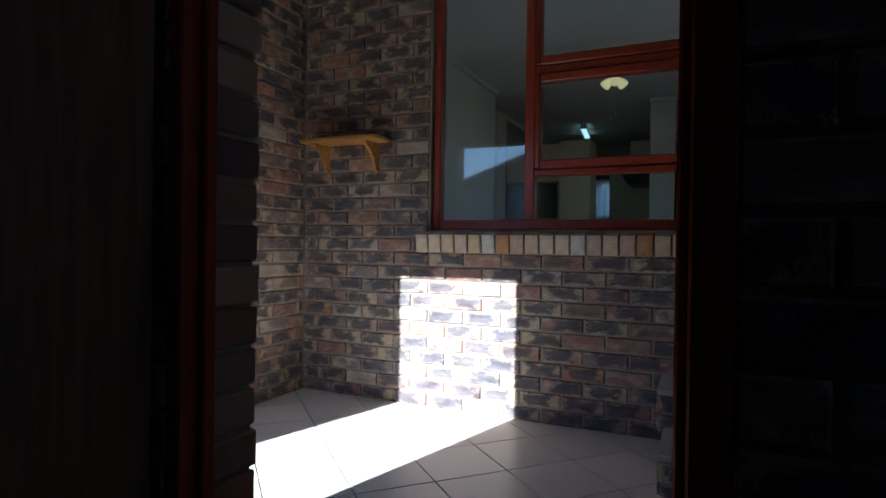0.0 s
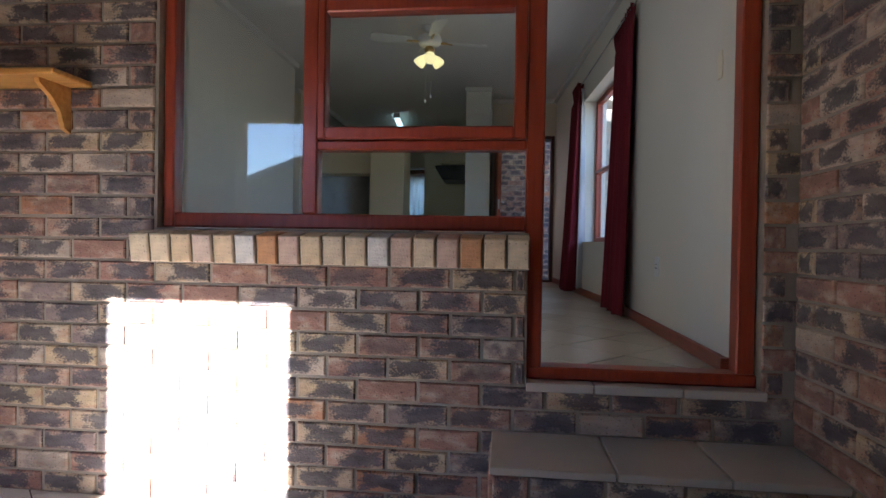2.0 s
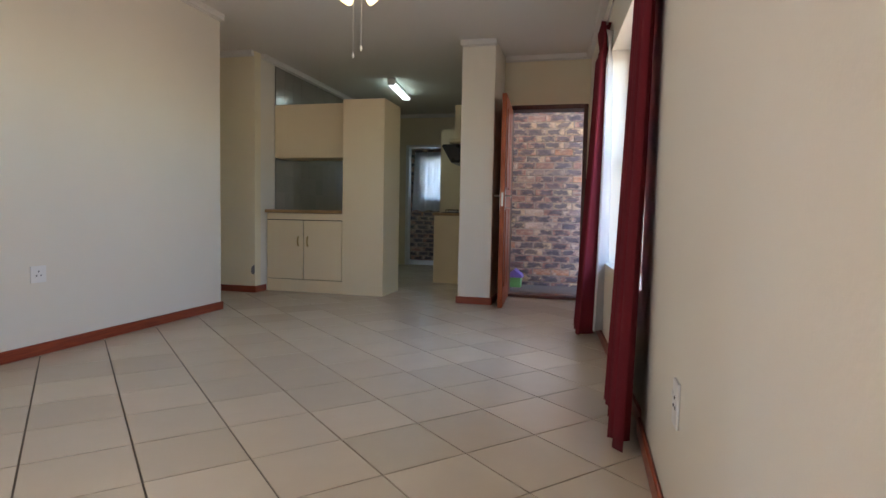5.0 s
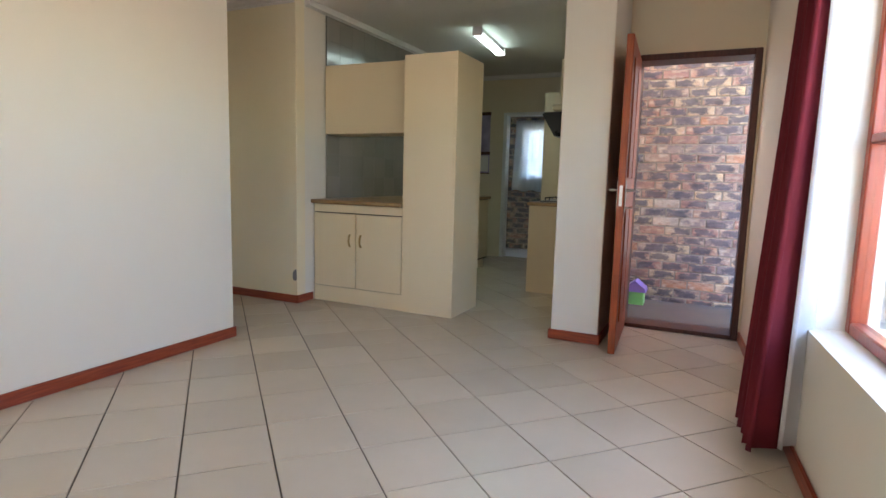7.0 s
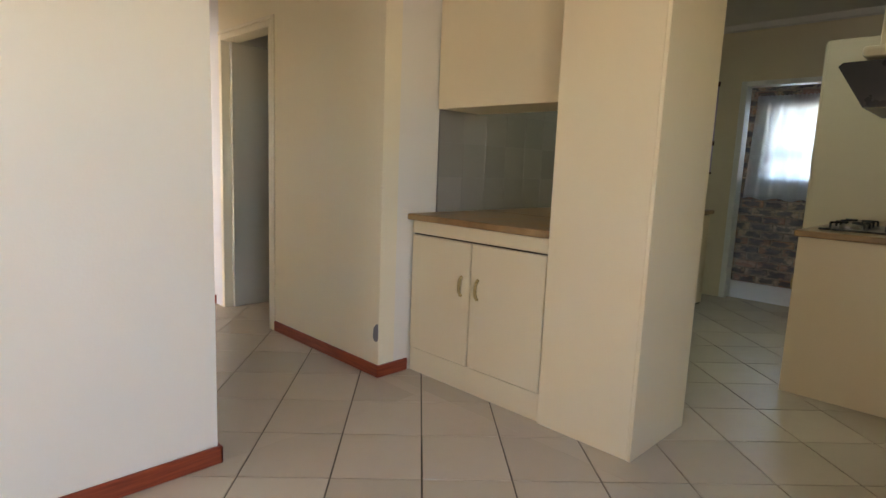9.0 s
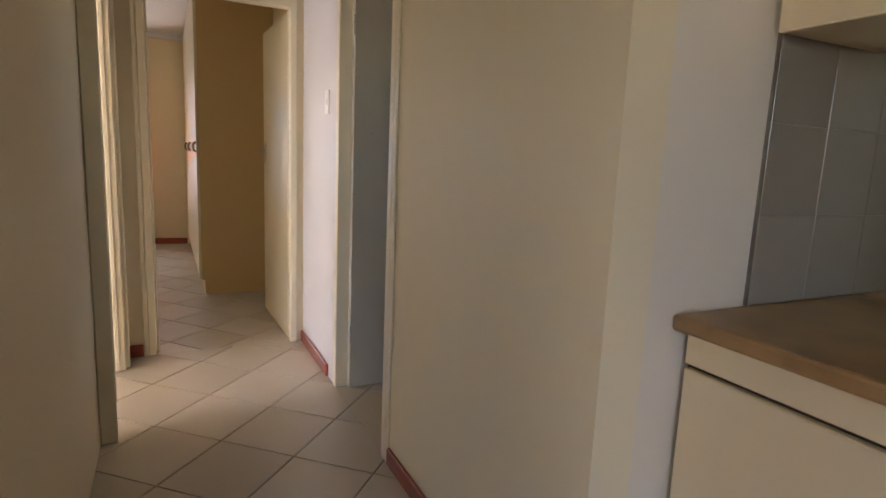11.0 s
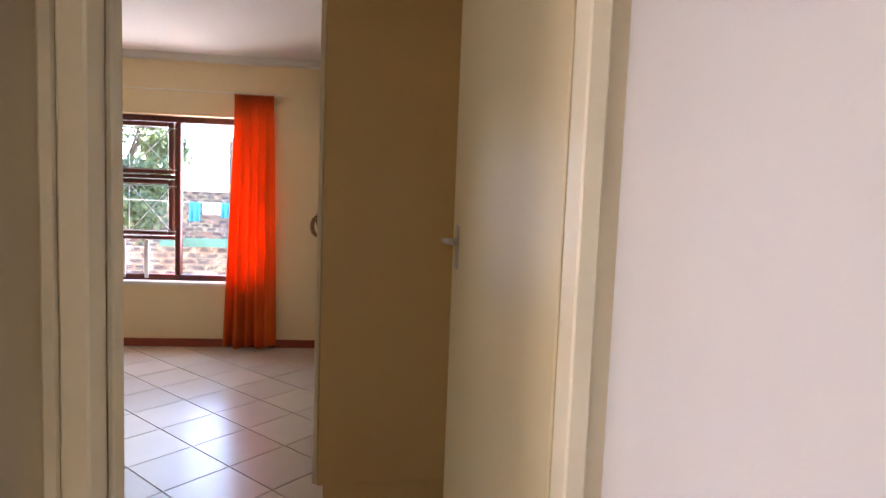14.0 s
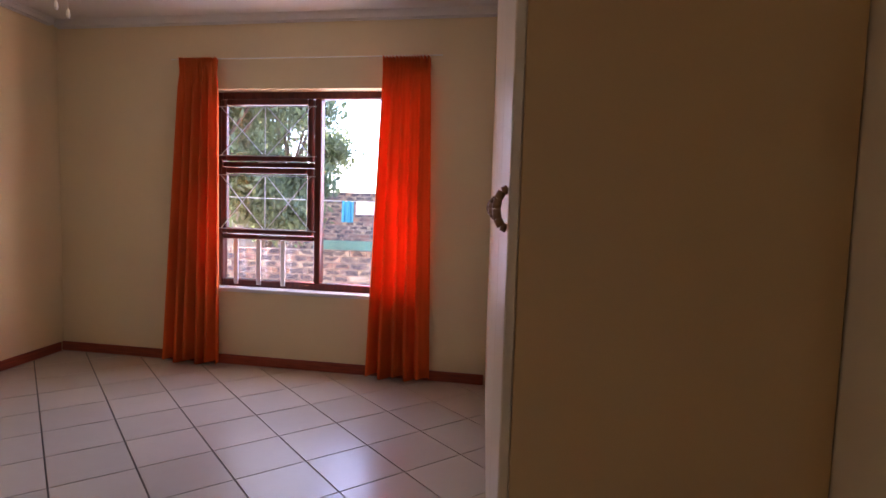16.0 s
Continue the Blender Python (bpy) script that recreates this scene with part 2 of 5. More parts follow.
PATIO_TILE = tile_material("patio_tile", True, (0.72, 0.68, 0.62), 0.35)
YARD_TILE = tile_material("yard_paving", True, (0.88, 0.89, 0.90), 0.5)
WALL_TILE = tile_material("grey_wall_tile", True, (0.27, 0.25, 0.21), 0.14)
FRAME_RED = wood("red_stained_timber", (0.27, 0.042, 0.019), (0.37, 0.066, 0.027), 0.32)
DOOR_RED = wood("varnished_meranti", (0.27, 0.050, 0.014), (0.48, 0.110, 0.030), 0.45)
FRAME_DARK = wood("dark_stained_timber", (0.055, 0.018, 0.012), (0.11, 0.036, 0.022), 0.4)
SKIRT = wood("red_brown_skirting", (0.20, 0.035, 0.018), (0.36, 0.075, 0.030), 0.3, (1.5, 1.5, 20))
PINE = wood("varnished_pine", (0.42, 0.19, 0.045), (0.62, 0.33, 0.09), 0.35, (1.2, 14, 14))
# Shade of the door gaps is put into this near-black body colour.
CARCASS_SHADE = plain("carcass_gap_shade", (0.07, 0.05, 0.03), 0.6)
CREAM = plain("cream_melamine", (0.74, 0.62, 0.41), 0.38, 0.04, 0.6, 160, 0.04)
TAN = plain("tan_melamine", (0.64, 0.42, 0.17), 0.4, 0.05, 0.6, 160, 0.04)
DOOR_CREAM = plain("cream_door_paint", (0.70, 0.60, 0.37), 0.42, 0.05, 0.9, 90, 0.08)
DOOR_GREY = plain("grey_door_paint", (0.49, 0.46, 0.37), 0.42, 0.06, 0.9, 90, 0.08)
TRIM = plain("cream_frame_paint", (0.80, 0.73, 0.55), 0.4, 0.06, 1.5, 90, 0.08)
TOP = plain("brown_laminate", (0.36, 0.22, 0.10), 0.35, 0.35, 9, 220, 0.05)
BRASS = plain("aged_brass", (0.50, 0.36, 0.16), 0.35, 0.2, 5, 90, 0.05, metal=0.9)
STEEL = plain("satin_steel", (0.50, 0.48, 0.45), 0.3, 0.15, 5, 200, 0.05, metal=1.0)
BLACK = plain("black_enamel", (0.018, 0.017, 0.017), 0.3, 0.2, 5, 90, 0.05)
WHITE = plain("white_plastic", (0.78, 0.77, 0.73), 0.35, 0.04, 3, 90, 0.03)
GLASS = glass_material("window_glass")
RED_CLOTH = cloth("dark_red_curtain_cloth", (0.165, 0.010, 0.018), 0.12)
LINING = cloth("white_curtain_lining", (0.78, 0.77, 0.76), 0.45)
ORANGE = cloth("orange_curtain_cloth", (0.93, 0.175, 0.028), 0.36)
HANDLE_WOOD = wood("brown_handle_timber", (0.22, 0.10, 0.04), (0.36, 0.18, 0.07), 0.4)
NET = cloth("white_net_cloth", (0.75, 0.76, 0.77), 0.6)
CYAN_CLOTH, WHITE_CLOTH = cloth("blue_washing", (0.03, 0.42, 0.60), 0.2), cloth("white_washing", (0.8, 0.8, 0.8), 0.2)
LAMP_WHITE = glow("fluorescent_tube_glow", (0.72, 1.0, 0.98), 0.25)
LAMP_WARM = glow("warm_lamp_glow", (1.0, 0.80, 0.36), 0.11)
SOIL = plain("dry_garden_ground", (0.20, 0.16, 0.11), 0.95, 0.4, 0.6, 12, 0.6)
ROOF = plain("grey_roof_sheet", (0.34, 0.33, 0.33), 0.7, 0.15, 1, 20, 0.2)
GREY_WALL = plain("grey_plaster", (0.20, 0.19, 0.19), 0.8, 0.12, 0.8, 30, 0.3)
BARK = plain("tree_bark", (0.12, 0.085, 0.06), 0.95, 0.35, 6, 40, 0.7)
LEAF = cloth("tree_leaf", (0.19, 0.25, 0.12), 0.5, 0.5)
GREEN_SHEET = plain("green_shade_net", (0.09, 0.24, 0.19), 0.7, 0.3, 3, 40, 0.3)
LILAC = plain("lilac_paper", (0.42, 0.36, 0.52), 0.7, 0.3, 9, 60, 0.05)
BAR_GREY = plain("grey_painted_bar", (0.45, 0.45, 0.45), 0.4, 0.15)
FRAME_WINE = wood("dark_wine_timber", (0.085, 0.016, 0.010), (0.17, 0.034, 0.018), 0.35)
PURPLE, GREEN = plain("purple_paint", (0.25, 0.17, 0.50), 0.5), plain("green_paint", (0.18, 0.52, 0.16), 0.5)


# ---- mesh helpers ----
def finish(bm, name, mat, smooth=False):
    bmesh.ops.recalc_face_normals(bm, faces=bm.faces)
    me = bpy.data.meshes.new(name)
    bm.to_mesh(me)
    bm.free()
    me.materials.append(mat)
    if smooth:
        me.polygons.foreach_set("use_smooth", [True] * len(me.polygons))
    return me


def part(name, bm, mat, parent=None, label="", smooth=False):
    ob = new(name, finish(bm, name, mat, smooth))
    if parent is not None:
        ob.parent = parent
    if label:
        ob["label"] = label
    return ob


def empty(name, label, category, group="", kind="", at=(0, 0, 0), turn=0.0):
    ob = new(name)
    ob.matrix_world = pose(*at, 0, 0, turn)
    return tagged(ob, label, category, group, kind)


def box(bm, x0, x1, y0, y1, z0, z1, bevel=0.0, seg=1):
    vs = [bm.verts.new((x, y, z)) for x in (x0, x1) for y in (y0, y1) for z in (z0, z1)]
    fs = [bm.faces.new([vs[i] for i in q]) for q in ((0, 1, 3, 2), (4, 6, 7, 5), (0, 4, 5, 1), (2, 3, 7, 6), (0, 2, 6, 4), (1, 5, 7, 3))]
    if bevel:
        es = {e for f in fs for e in f.edges}
        bmesh.ops.bevel(bm, geom=list(es), offset=bevel, segments=seg, affect="EDGES", profile=0.5)
    return bm


def boxed(*a, bevel=0.0, seg=1):
    return box(bmesh.new(), *a, bevel=bevel, seg=seg)


def tube(bm, a, b, r, seg=10, r2=None):
    a, b = Vector(a), Vector(b)
    q = (b - a).to_track_quat("Z", "Y")
    rings = []
    for p, rr in ((a, r), (b, r if r2 is None else r2)):
        rings.append([bm.verts.new(p + q @ Vector((rr * math.cos(t), rr * math.sin(t), 0))) for t in (2 * math.pi * k / seg for k in range(seg))])
    for k in range(seg):
        bm.faces.new((rings[0][k], rings[0][(k + 1) % seg], rings[1][(k + 1) % seg], rings[1][k]))
    bm.faces.new(rings[0][::-1])
    bm.faces.new(rings[1])
    return bm


def lathe(bm, centre, profile, seg=20, axis=None):
    """A turned shape: profile of (radius, height) about an upright or given axis."""
    q = Vector(axis).to_track_quat("Z", "Y") if axis else Euler((0, 0, 0)).to_quaternion()
    c, rings = Vector(centre), []
    for r, h in profile:
        rings.append([bm.verts.new(c + q @ Vector((r * math.cos(t), r * math.sin(t), h))) for t in (2 * math.pi * k / seg for k in range(seg))])
    for lo, hi in zip(rings, rings[1:]):
        for k in range(seg):
            bm.faces.new((lo[k], lo[(k + 1) % seg], hi[(k + 1) % seg], hi[k]))
    bm.faces.new(rings[0][::-1])
    bm.faces.new(rings[-1])
    return bm


def panel(bm, axis, a0, a1, t0, t1, z0, z1, holes=()):
    """A wall slab along axis ('x' or 'y') from a0 to a1, between t0 and t1 across, with rectangular openings (a0, a1, z0, z1) right through."""
    us = sorted({a0, a1, *[h[i] for h in holes for i in (0, 1) if a0 < h[i] < a1]})
    zs = sorted({z0, z1, *[h[i] for h in holes for i in (2, 3) if z0 < h[i] < z1]})

    def solid(i, j):
        if not (0 <= i < len(us) - 1 and 0 <= j < len(zs) - 1):
            return False
        u, z = (us[i] + us[i + 1]) / 2, (zs[j] + zs[j + 1]) / 2
        return not any(h[0] < u < h[1] and h[2] < z < h[3] for h in holes)

    cache = {}

    def v(u, t, z):
        if (u, t, z) not in cache:
            cache[u, t, z] = bm.verts.new((u, t, z) if axis == "x" else (t, u, z))
        return cache[u, t, z]

    for i in range(len(us) - 1):
        for j in range(len(zs) - 1):
            if not solid(i, j):
                continue
            u, w, z, y = us[i], us[i + 1], zs[j], zs[j + 1]
            for t in (t0, t1):
                bm.faces.new((v(u, t, z), v(w, t, z), v(w, t, y), v(u, t, y)))
            for ok, p, q in ((solid(i - 1, j), (u, z), (u, y)), (solid(i + 1, j), (w, z), (w, y)), (solid(i, j - 1), (u, z), (w, z)), (solid(i, j + 1), (u, y), (w, y))):
                if not ok:
                    bm.faces.new((v(p[0], t0, p[1]), v(q[0], t0, q[1]), v(q[0], t1, q[1]), v(p[0], t1, p[1])))
    return bm


def wall(name, mat, label, axis, a0, a1, t0, t1, z0, z1, holes=()):
    return tagged(part(name, panel(bmesh.new(), axis, a0, a1, t0, t1, z0, z1, holes), mat), label, "wall", kind="structure")


# ---- the shell: floors, walls, ceilings ----
CZ = 2.57
PZ = -0.5                                     # patio floor
tagged(part("ground", boxed(-60, 60, -60, 60, -0.75, -0.62), SOIL), "dry bare garden soil around the house", "ground", kind="structure")
floor_ob = tagged(part("floor", boxed(-10.2, 0.95, 0.12, 10.5, -0.20, -0.006), GROUT), "cream glazed floor tiles laid diagonally with dark grout", "floor", kind="structure")
patio_floor = tagged(part("patio_floor", boxed(-2.5, 1.1, -2.4, 0.1, -0.62, PZ - 0.006), GROUT), "pale glazed patio tiles laid diagonally, sunlit in one strip", "floor", kind="structure")
tagged(part("garage_floor", boxed(-1.3, 2.6, -6.2, -2.4, -0.62, PZ - 0.003), GATE), "dark concrete garage floor", "floor", kind="structure")

# front wall: brick face to the patio, plaster to the living room
FRONT_HOLES = [(-1.41, 0.05, 0.56, 2.06), (0.03, 0.84, 0.0, 2.06)]
front_brick = wall("wall_front", MORTAR, "face-brick patio wall of flashed mottled bricks", "x", -2.45, 1.06, 0.010, 0.13, -0.62, 2.6, FRONT_HOLES)
wall("wall_front_inside", PALE, "off-white plastered inner face of the front wall", "x", -2.52, 0.86, 0.133, 0.22, -0.1, CZ, [(-1.41, 0.05, 0.5, 2.06), (0.03, 0.84, -0.2, 2.06)])
west_brick = wall("wall_patio_west", MORTAR, "face-brick patio side wall of flashed mottled bricks", "y", -2.37, 0.010, -2.46, -2.35, -0.62, 2.4)
east_brick = wall("wall_patio_east", MORTAR, "shaded face-brick patio side wall", "y", -2.37, 0.010, 0.955, 1.06, -0.62, 2.4)
SOUTH_HOLES = [(-2.24, -1.45, -0.65, 1.50), (-0.77, 0.12, -0.65, 1.56)]
south_brick = wall("wall_patio_south", MORTAR, "face-brick patio wall with two door openings", "x", -2.46, 1.06, -2.36, -2.16, -0.62, 2.4, SOUTH_HOLES)
tagged(part("ceiling_patio", boxed(-2.5, 1.1, -2.4, 0.009, 2.4, 2.5), CEIL), "white boarded patio ceiling", "ceiling", kind="structure")
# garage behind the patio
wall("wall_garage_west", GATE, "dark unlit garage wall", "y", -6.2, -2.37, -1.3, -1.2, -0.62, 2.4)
# The hole is made up: it lets skylight onto the open door leaf.
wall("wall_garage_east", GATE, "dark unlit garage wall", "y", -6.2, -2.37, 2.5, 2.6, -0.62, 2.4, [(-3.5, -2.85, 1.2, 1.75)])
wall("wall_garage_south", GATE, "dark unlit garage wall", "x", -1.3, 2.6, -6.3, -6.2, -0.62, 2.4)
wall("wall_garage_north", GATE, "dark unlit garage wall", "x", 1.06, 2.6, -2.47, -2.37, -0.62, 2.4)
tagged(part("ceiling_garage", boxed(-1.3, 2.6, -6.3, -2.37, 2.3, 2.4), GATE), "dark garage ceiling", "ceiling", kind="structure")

# living room, passage, kitchen
WEST = Matrix.Translation((-9.86, 3.2, 0)) @ Matrix.Rotation(radians(-6.0), 4, "Z") @ Matrix.Translation((9.86, -3.2, 0))     # so does the bedroom's window wall
WEST_WIN = (2.74, 4.30, 0.56, 1.98)
EAST_WIN = (2.55, 4.12, 0.56, 2.06)
BEND = Matrix.Translation((0.88, 2.3, 0)) @ Matrix.Rotation(radians(3.9), 4, "Z") @ Matrix.Translation((-0.82, -2.3, 0))     # the window wall stands a little askew
wall("wall_living_west", PALE, "off-white plastered living room wall", "y", 0.22, 4.29, -2.63, -2.52, -0.1, CZ)
wall("wall_living_east", PALE, "off-white plastered living room wall", "y", 0.133, 2.302, 0.86, 1.08, -0.1, CZ)
wall("wall_living_window", PALE, "off-white plastered wall with a deep window recess", "y", 2.3, 6.2, 0.82, 1.06, -0.1, CZ, [EAST_WIN]).matrix_world = BEND
wall("wall_entrance", PLASTER, "cream plastered wall round the front door", "x", -0.27, 0.95, 6.03, 6.25, -0.1, CZ, [(-0.23, 0.61, -0.2, 2.06)])
tagged(part("wall_nib", boxed(-0.60, -0.27, 5.39, 6.25, -0.1, CZ, bevel=0.006), PALE), "off-white plastered wall end beside the front door", "wall", kind="structure")
wall("wall_passage_south", PLASTER, "cream plastered passage wall", "x", -5.55, -2.63, 4.18, 4.29, -0.1, CZ, [(-5.38, -4.53, -0.2, 2.08)])
# Split where the painted light changes from warm to cool.
wall("wall_passage_north", PASSAGE_WARM_LIT, "cream plastered passage wall", "x", -4.785, -2.83, 5.32, 5.43, -0.1, CZ, [(-4.785, -3.98, -0.2, 2.06)])
wall("wall_passage_north_end", PASSAGE_COOL_LIT, "plastered end of the passage wall, cool light put into its colour", "x", -5.67, -4.785, 5.32, 5.43, -0.1, CZ)
wall("wall_passage_end", PLASTER, "cream plastered wall round the bedroom door", "y", 1.4, 5.32, -5.67, -5.55, -0.1, CZ, [(4.44, 5.28, -0.2, 2.06)])
wall("wall_kitchen_west", PALE, "off-white plastered kitchen wall", "y", 5.43, 9.26, -2.94, -2.83, -0.1, CZ)
wall("wall_kitchen_east", PLASTER, "cream plastered kitchen wall", "y", 6.25, 9.26, -0.60, -0.49, -0.1, CZ)
wall("wall_kitchen_north", PLASTER, "cream kitchen wall with the back doorway", "x", -2.94, -0.49, 9.26, 9.37, -0.1, CZ, [(-2.40, -1.58, -0.2, 2.06)])
tagged(part("ceiling", boxed(-5.7, 1.10, 0.133, 6.25, CZ, CZ + 0.12), CEIL), "white painted plaster ceiling", "ceiling", kind="structure")
tagged(part("ceiling_kitchen", boxed(-5.7, -0.49, 6.251, 9.37, CZ, CZ + 0.12), CEIL), "white painted kitchen ceiling", "ceiling", kind="structure")
# Unseen box, added so its shadow covers the porch wall's top bricks.
tagged(part("roof", boxed(-2.5, 1.10, 0.14, 6.25, CZ + 0.121, CZ + 0.50), ROOF), "unseen grey roof box added to shade the entrance path wall", "roof", kind="structure")
# Eave is out of view, added to dim the skylight outside the front door.
tagged(part("eave", boxed(-0.49, 3.0, 6.251, 6.85, CZ + 0.05, CZ + 0.17), CEIL), "unseen white eave added to cut skylight on the entrance path", "eave", kind="structure")
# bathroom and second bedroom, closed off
# The small opening is invented, to let daylight onto the bathroom door leaf.
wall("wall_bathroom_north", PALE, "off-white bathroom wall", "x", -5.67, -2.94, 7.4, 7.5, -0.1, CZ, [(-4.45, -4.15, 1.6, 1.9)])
wall("wall_bathroom_west", PALE, "off-white bathroom wall", "y", 5.43, 7.5, -5.67, -5.57, -0.1, CZ)
wall("wall_second_bedroom_south", PALE, "off-white wall with a window", "x", -5.67, -2.52, 0.12, 0.22, -0.7, CZ, [(-4.8, -3.2, 0.8, 2.0)])
# main bedroom
BCZ = 2.48
wall("wall_bedroom_west", CREAM_WALL, "cream bedroom wall with a timber window", "y", 1.2, 6.1, -10.10, -9.86, -0.7, BCZ, [WEST_WIN]).matrix_world = WEST
wall("wall_bedroom_south", CREAM_WALL, "cream plastered bedroom wall", "x", -10.35, -5.67, 1.40, 1.52, -0.7, BCZ)
wall("wall_bedroom_north", CREAM_WALL, "cream plastered bedroom wall", "x", -10.0, -5.67, 5.38, 5.5, -0.7, BCZ)
wall("wall_bedroom_north_east", CREAM_WALL, "cream plastered bedroom wall", "y", 5.32, 5.38, -5.67, -5.57, -0.1, BCZ)
tagged(part("ceiling_bedroom", boxed(-10.4, -5.672, 1.4, 6.1, BCZ, BCZ + 0.1), CEIL), "white painted bedroom ceiling", "ceiling", kind="structure")
# Unseen slab, added to block direct sun from the second bedroom window.
tagged(part("roof_overhang", boxed(-5.9, -2.5, -2.3, 0.115, 2.15, 2.25), CEIL), "unseen white slab added to keep sun out of the second bedroom", "roof", kind="structure")
tagged(part("wall_second_bedroom_west", boxed(-5.67, -5.57, 0.12, 1.4, -0.7, CZ), PALE), "off-white wall", "wall", kind="structure")
# scullery behind the kitchen
BACK_WIN = (-2.42, -1.55, 1.15, 1.98)
scullery = wall("wall_scullery_north", MORTAR, "face-brick scullery wall with a window", "x", -3.1, -0.4, 10.412, 10.60, -0.3, CZ, [BACK_WIN])
wall("wall_scullery_west", PALE, "off-white scullery wall", "y", 9.37, 10.6, -3.2, -3.1, -0.3, CZ)
wall("wall_scullery_east", PALE, "off-white scullery wall", "y", 9.37, 10.6, -0.5, -0.4, -0.3, CZ)
tagged(part("ceiling_scullery", boxed(-3.2, -0.4, 9.37, 10.6, CZ, CZ + 0.1), CEIL), "white scullery ceiling", "ceiling", kind="structure")
# brick wall outside the front door
porch = wall("wall_porch", MORTAR, "face-brick wall across the narrow entrance path", "x", -0.48, 3.6, 7.262, 7.45, -0.62, 2.80)
porch_floor = tagged(part("pavement", boxed(-0.45, 4.0, 6.25, 7.26, -0.62, -0.046), GROUT), "pale grey paving tiles on the entrance path", "pavement", kind="structure")


# cornices
def cornice(x0, x1, y0, y1, z, along):
    bm = bmesh.new()
    steps = [(0.0, 0.055), (0.02, 0.05), (0.045, 0.02), (0.05, 0.0)]
    for (d0, h0), (d1, h1) in zip(steps, steps[1:]):
        if along == "x":
            box(bm, x0, x1, min(y0, y0 + (y1 - y0) * d1 * 20), max(y0, y0 + (y1 - y0) * d1 * 20), z - h0, z - h1 - 1e-4)
        else:
            box(bm, min(x0, x0 + (x1 - x0) * d1 * 20), max(x0, x0 + (x1 - x0) * d1 * 20), y0, y1, z - h0, z - h1 - 1e-4)
    return tagged(part("cornice", bm, CEIL), "white moulded plaster cornice under the ceiling", "cornice", kind="structure")


for a in ((-2.52, -2.469, 0.23, 4.29, CZ, "y"), (0.859, 0.808, 0.23, 2.3, CZ, "y"), (-0.26, 0.62, 6.029, 5.978, CZ, "x"), (-2.829, -2.778, 5.44, 9.25, CZ, "y"),
          (-2.77, -0.61, 9.259, 9.208, CZ, "x"), (-5.5, -2.84, 5.319, 5.268, CZ, "x"), (-0.61, -0.26, 5.389, 5.338, CZ, "x"),
          (-9.95, -5.68, 1.521, 1.572, BCZ, "x")):
    cornice(*a)
cornice(0.819, 0.768, 2.3, 6.03, CZ, "y").matrix_world = BEND
cornice(-9.859, -9.808, 1.53, 5.3, BCZ, "y").matrix_world = WEST
cornice(-6.96, -5.68, 5.379, 5.328, BCZ, "x")


# skirting boards
def skirting(x0, x1, y0, y1, label="red-brown varnished timber skirting board"):
    return tagged(part("baseboard", boxed(x0, x1, y0, y1, 0.001, 0.072, bevel=0.005), SKIRT), label, "skirting", kind="structure")


for a in ((-2.519, -2.503, 0.225, 4.306), (-2.626, -2.503, 4.291, 4.306), (0.843, 0.859, 0.26, 2.3), (-0.615, -0.255, 5.374, 5.389), (-0.269, -0.254, 5.39, 6.0), (-0.616, -0.601, 5.375, 6.4),
          (-3.95, -2.815, 5.304, 5.319), (-2.829, -2.814, 5.305, 5.525), (-5.54, -4.9, 5.304, 5.319), (-5.549, -5.534, 4.295, 4.414), (-6.964, -5.68, 5.365, 5.379), (-10.0, -5.68, 1.521, 1.536),
          (-5.549, -5.534, 0.3, 4.17), (-2.52, -1.45, 0.221, 0.236)):
    skirting(*a)
skirting(0.803, 0.819, 2.3, 6.03).matrix_world = BEND
skirting(-9.859, -9.844, 1.5, 4.78).matrix_world = WEST


# ---- front window and door frame ----
def frame_bars(bars, mat, parent, bevel=0.006, name="frame"):
    bm = bmesh.new()
    for b in bars:
        box(bm, *b, bevel=bevel)
    return part(name, bm, mat, parent)


win1 = empty("window_1", "red-stained timber window with three casements beside a tall fixed pane", "window", kind="structure")
Y0, Y1 = 0.045, 0.115
frame_bars([(-1.41, -1.365, Y0, Y1, 0.565, 2.055), (-1.365, 0.018, Y0, Y1, 0.565, 0.622), (-1.365, 0.018, Y0, Y1, 1.99, 2.055),
            (-0.84, -0.780, Y0, Y1, 0.622, 1.99), (-0.780, 0.018, Y0, Y1, 0.868, 0.905), (-0.780, 0.018, Y0, Y1, 1.44, 1.485)], FRAME_RED, win1)
frame_bars([(0.018, 0.085, Y0 - 0.004, Y1 + 0.004, 0.06, 2.055)], FRAME_RED, win1, name="post")
for z0, z1 in ((0.907, 1.438), (1.487, 1.988)):
    sash = frame_bars([(-0.778, -0.748, Y0 - 0.016, Y1 - 0.02, z0, z1), (-0.030, 0.016, Y0 - 0.016, Y1 - 0.02, z0, z1), (-0.748, -0.030, Y0 - 0.016, Y1 - 0.02, z0, z0 + 0.048),
                       (-0.748, -0.030, Y0 - 0.016, Y1 - 0.02, z1 - 0.048, z1)], FRAME_RED, win1, name="sash")
    part("pane", boxed(-0.753, -0.025, 0.068, 0.072, z0 + 0.043, z1 - 0.043), GLASS, sash).visible_shadow = False
for a in ((-1.385, -0.833, 0.078, 0.082, 0.615, 1.997), (-0.785, 0.022, 0.078, 0.082, 0.615, 0.873)):
    part("pane", boxed(*a), GLASS, win1).visible_shadow = False
door1 = empty("door_1", "red-stained timber door frame standing open with no leaf", "door frame", kind="structure")
frame_bars([(0.770, 0.835, Y0, Y1, 0.066, 2.055)], FRAME_RED, door1, name="jamb")
frame_bars([(0.085, 0.770, Y0, Y1, 1.99, 2.055)], FRAME_RED, door1, name="head")
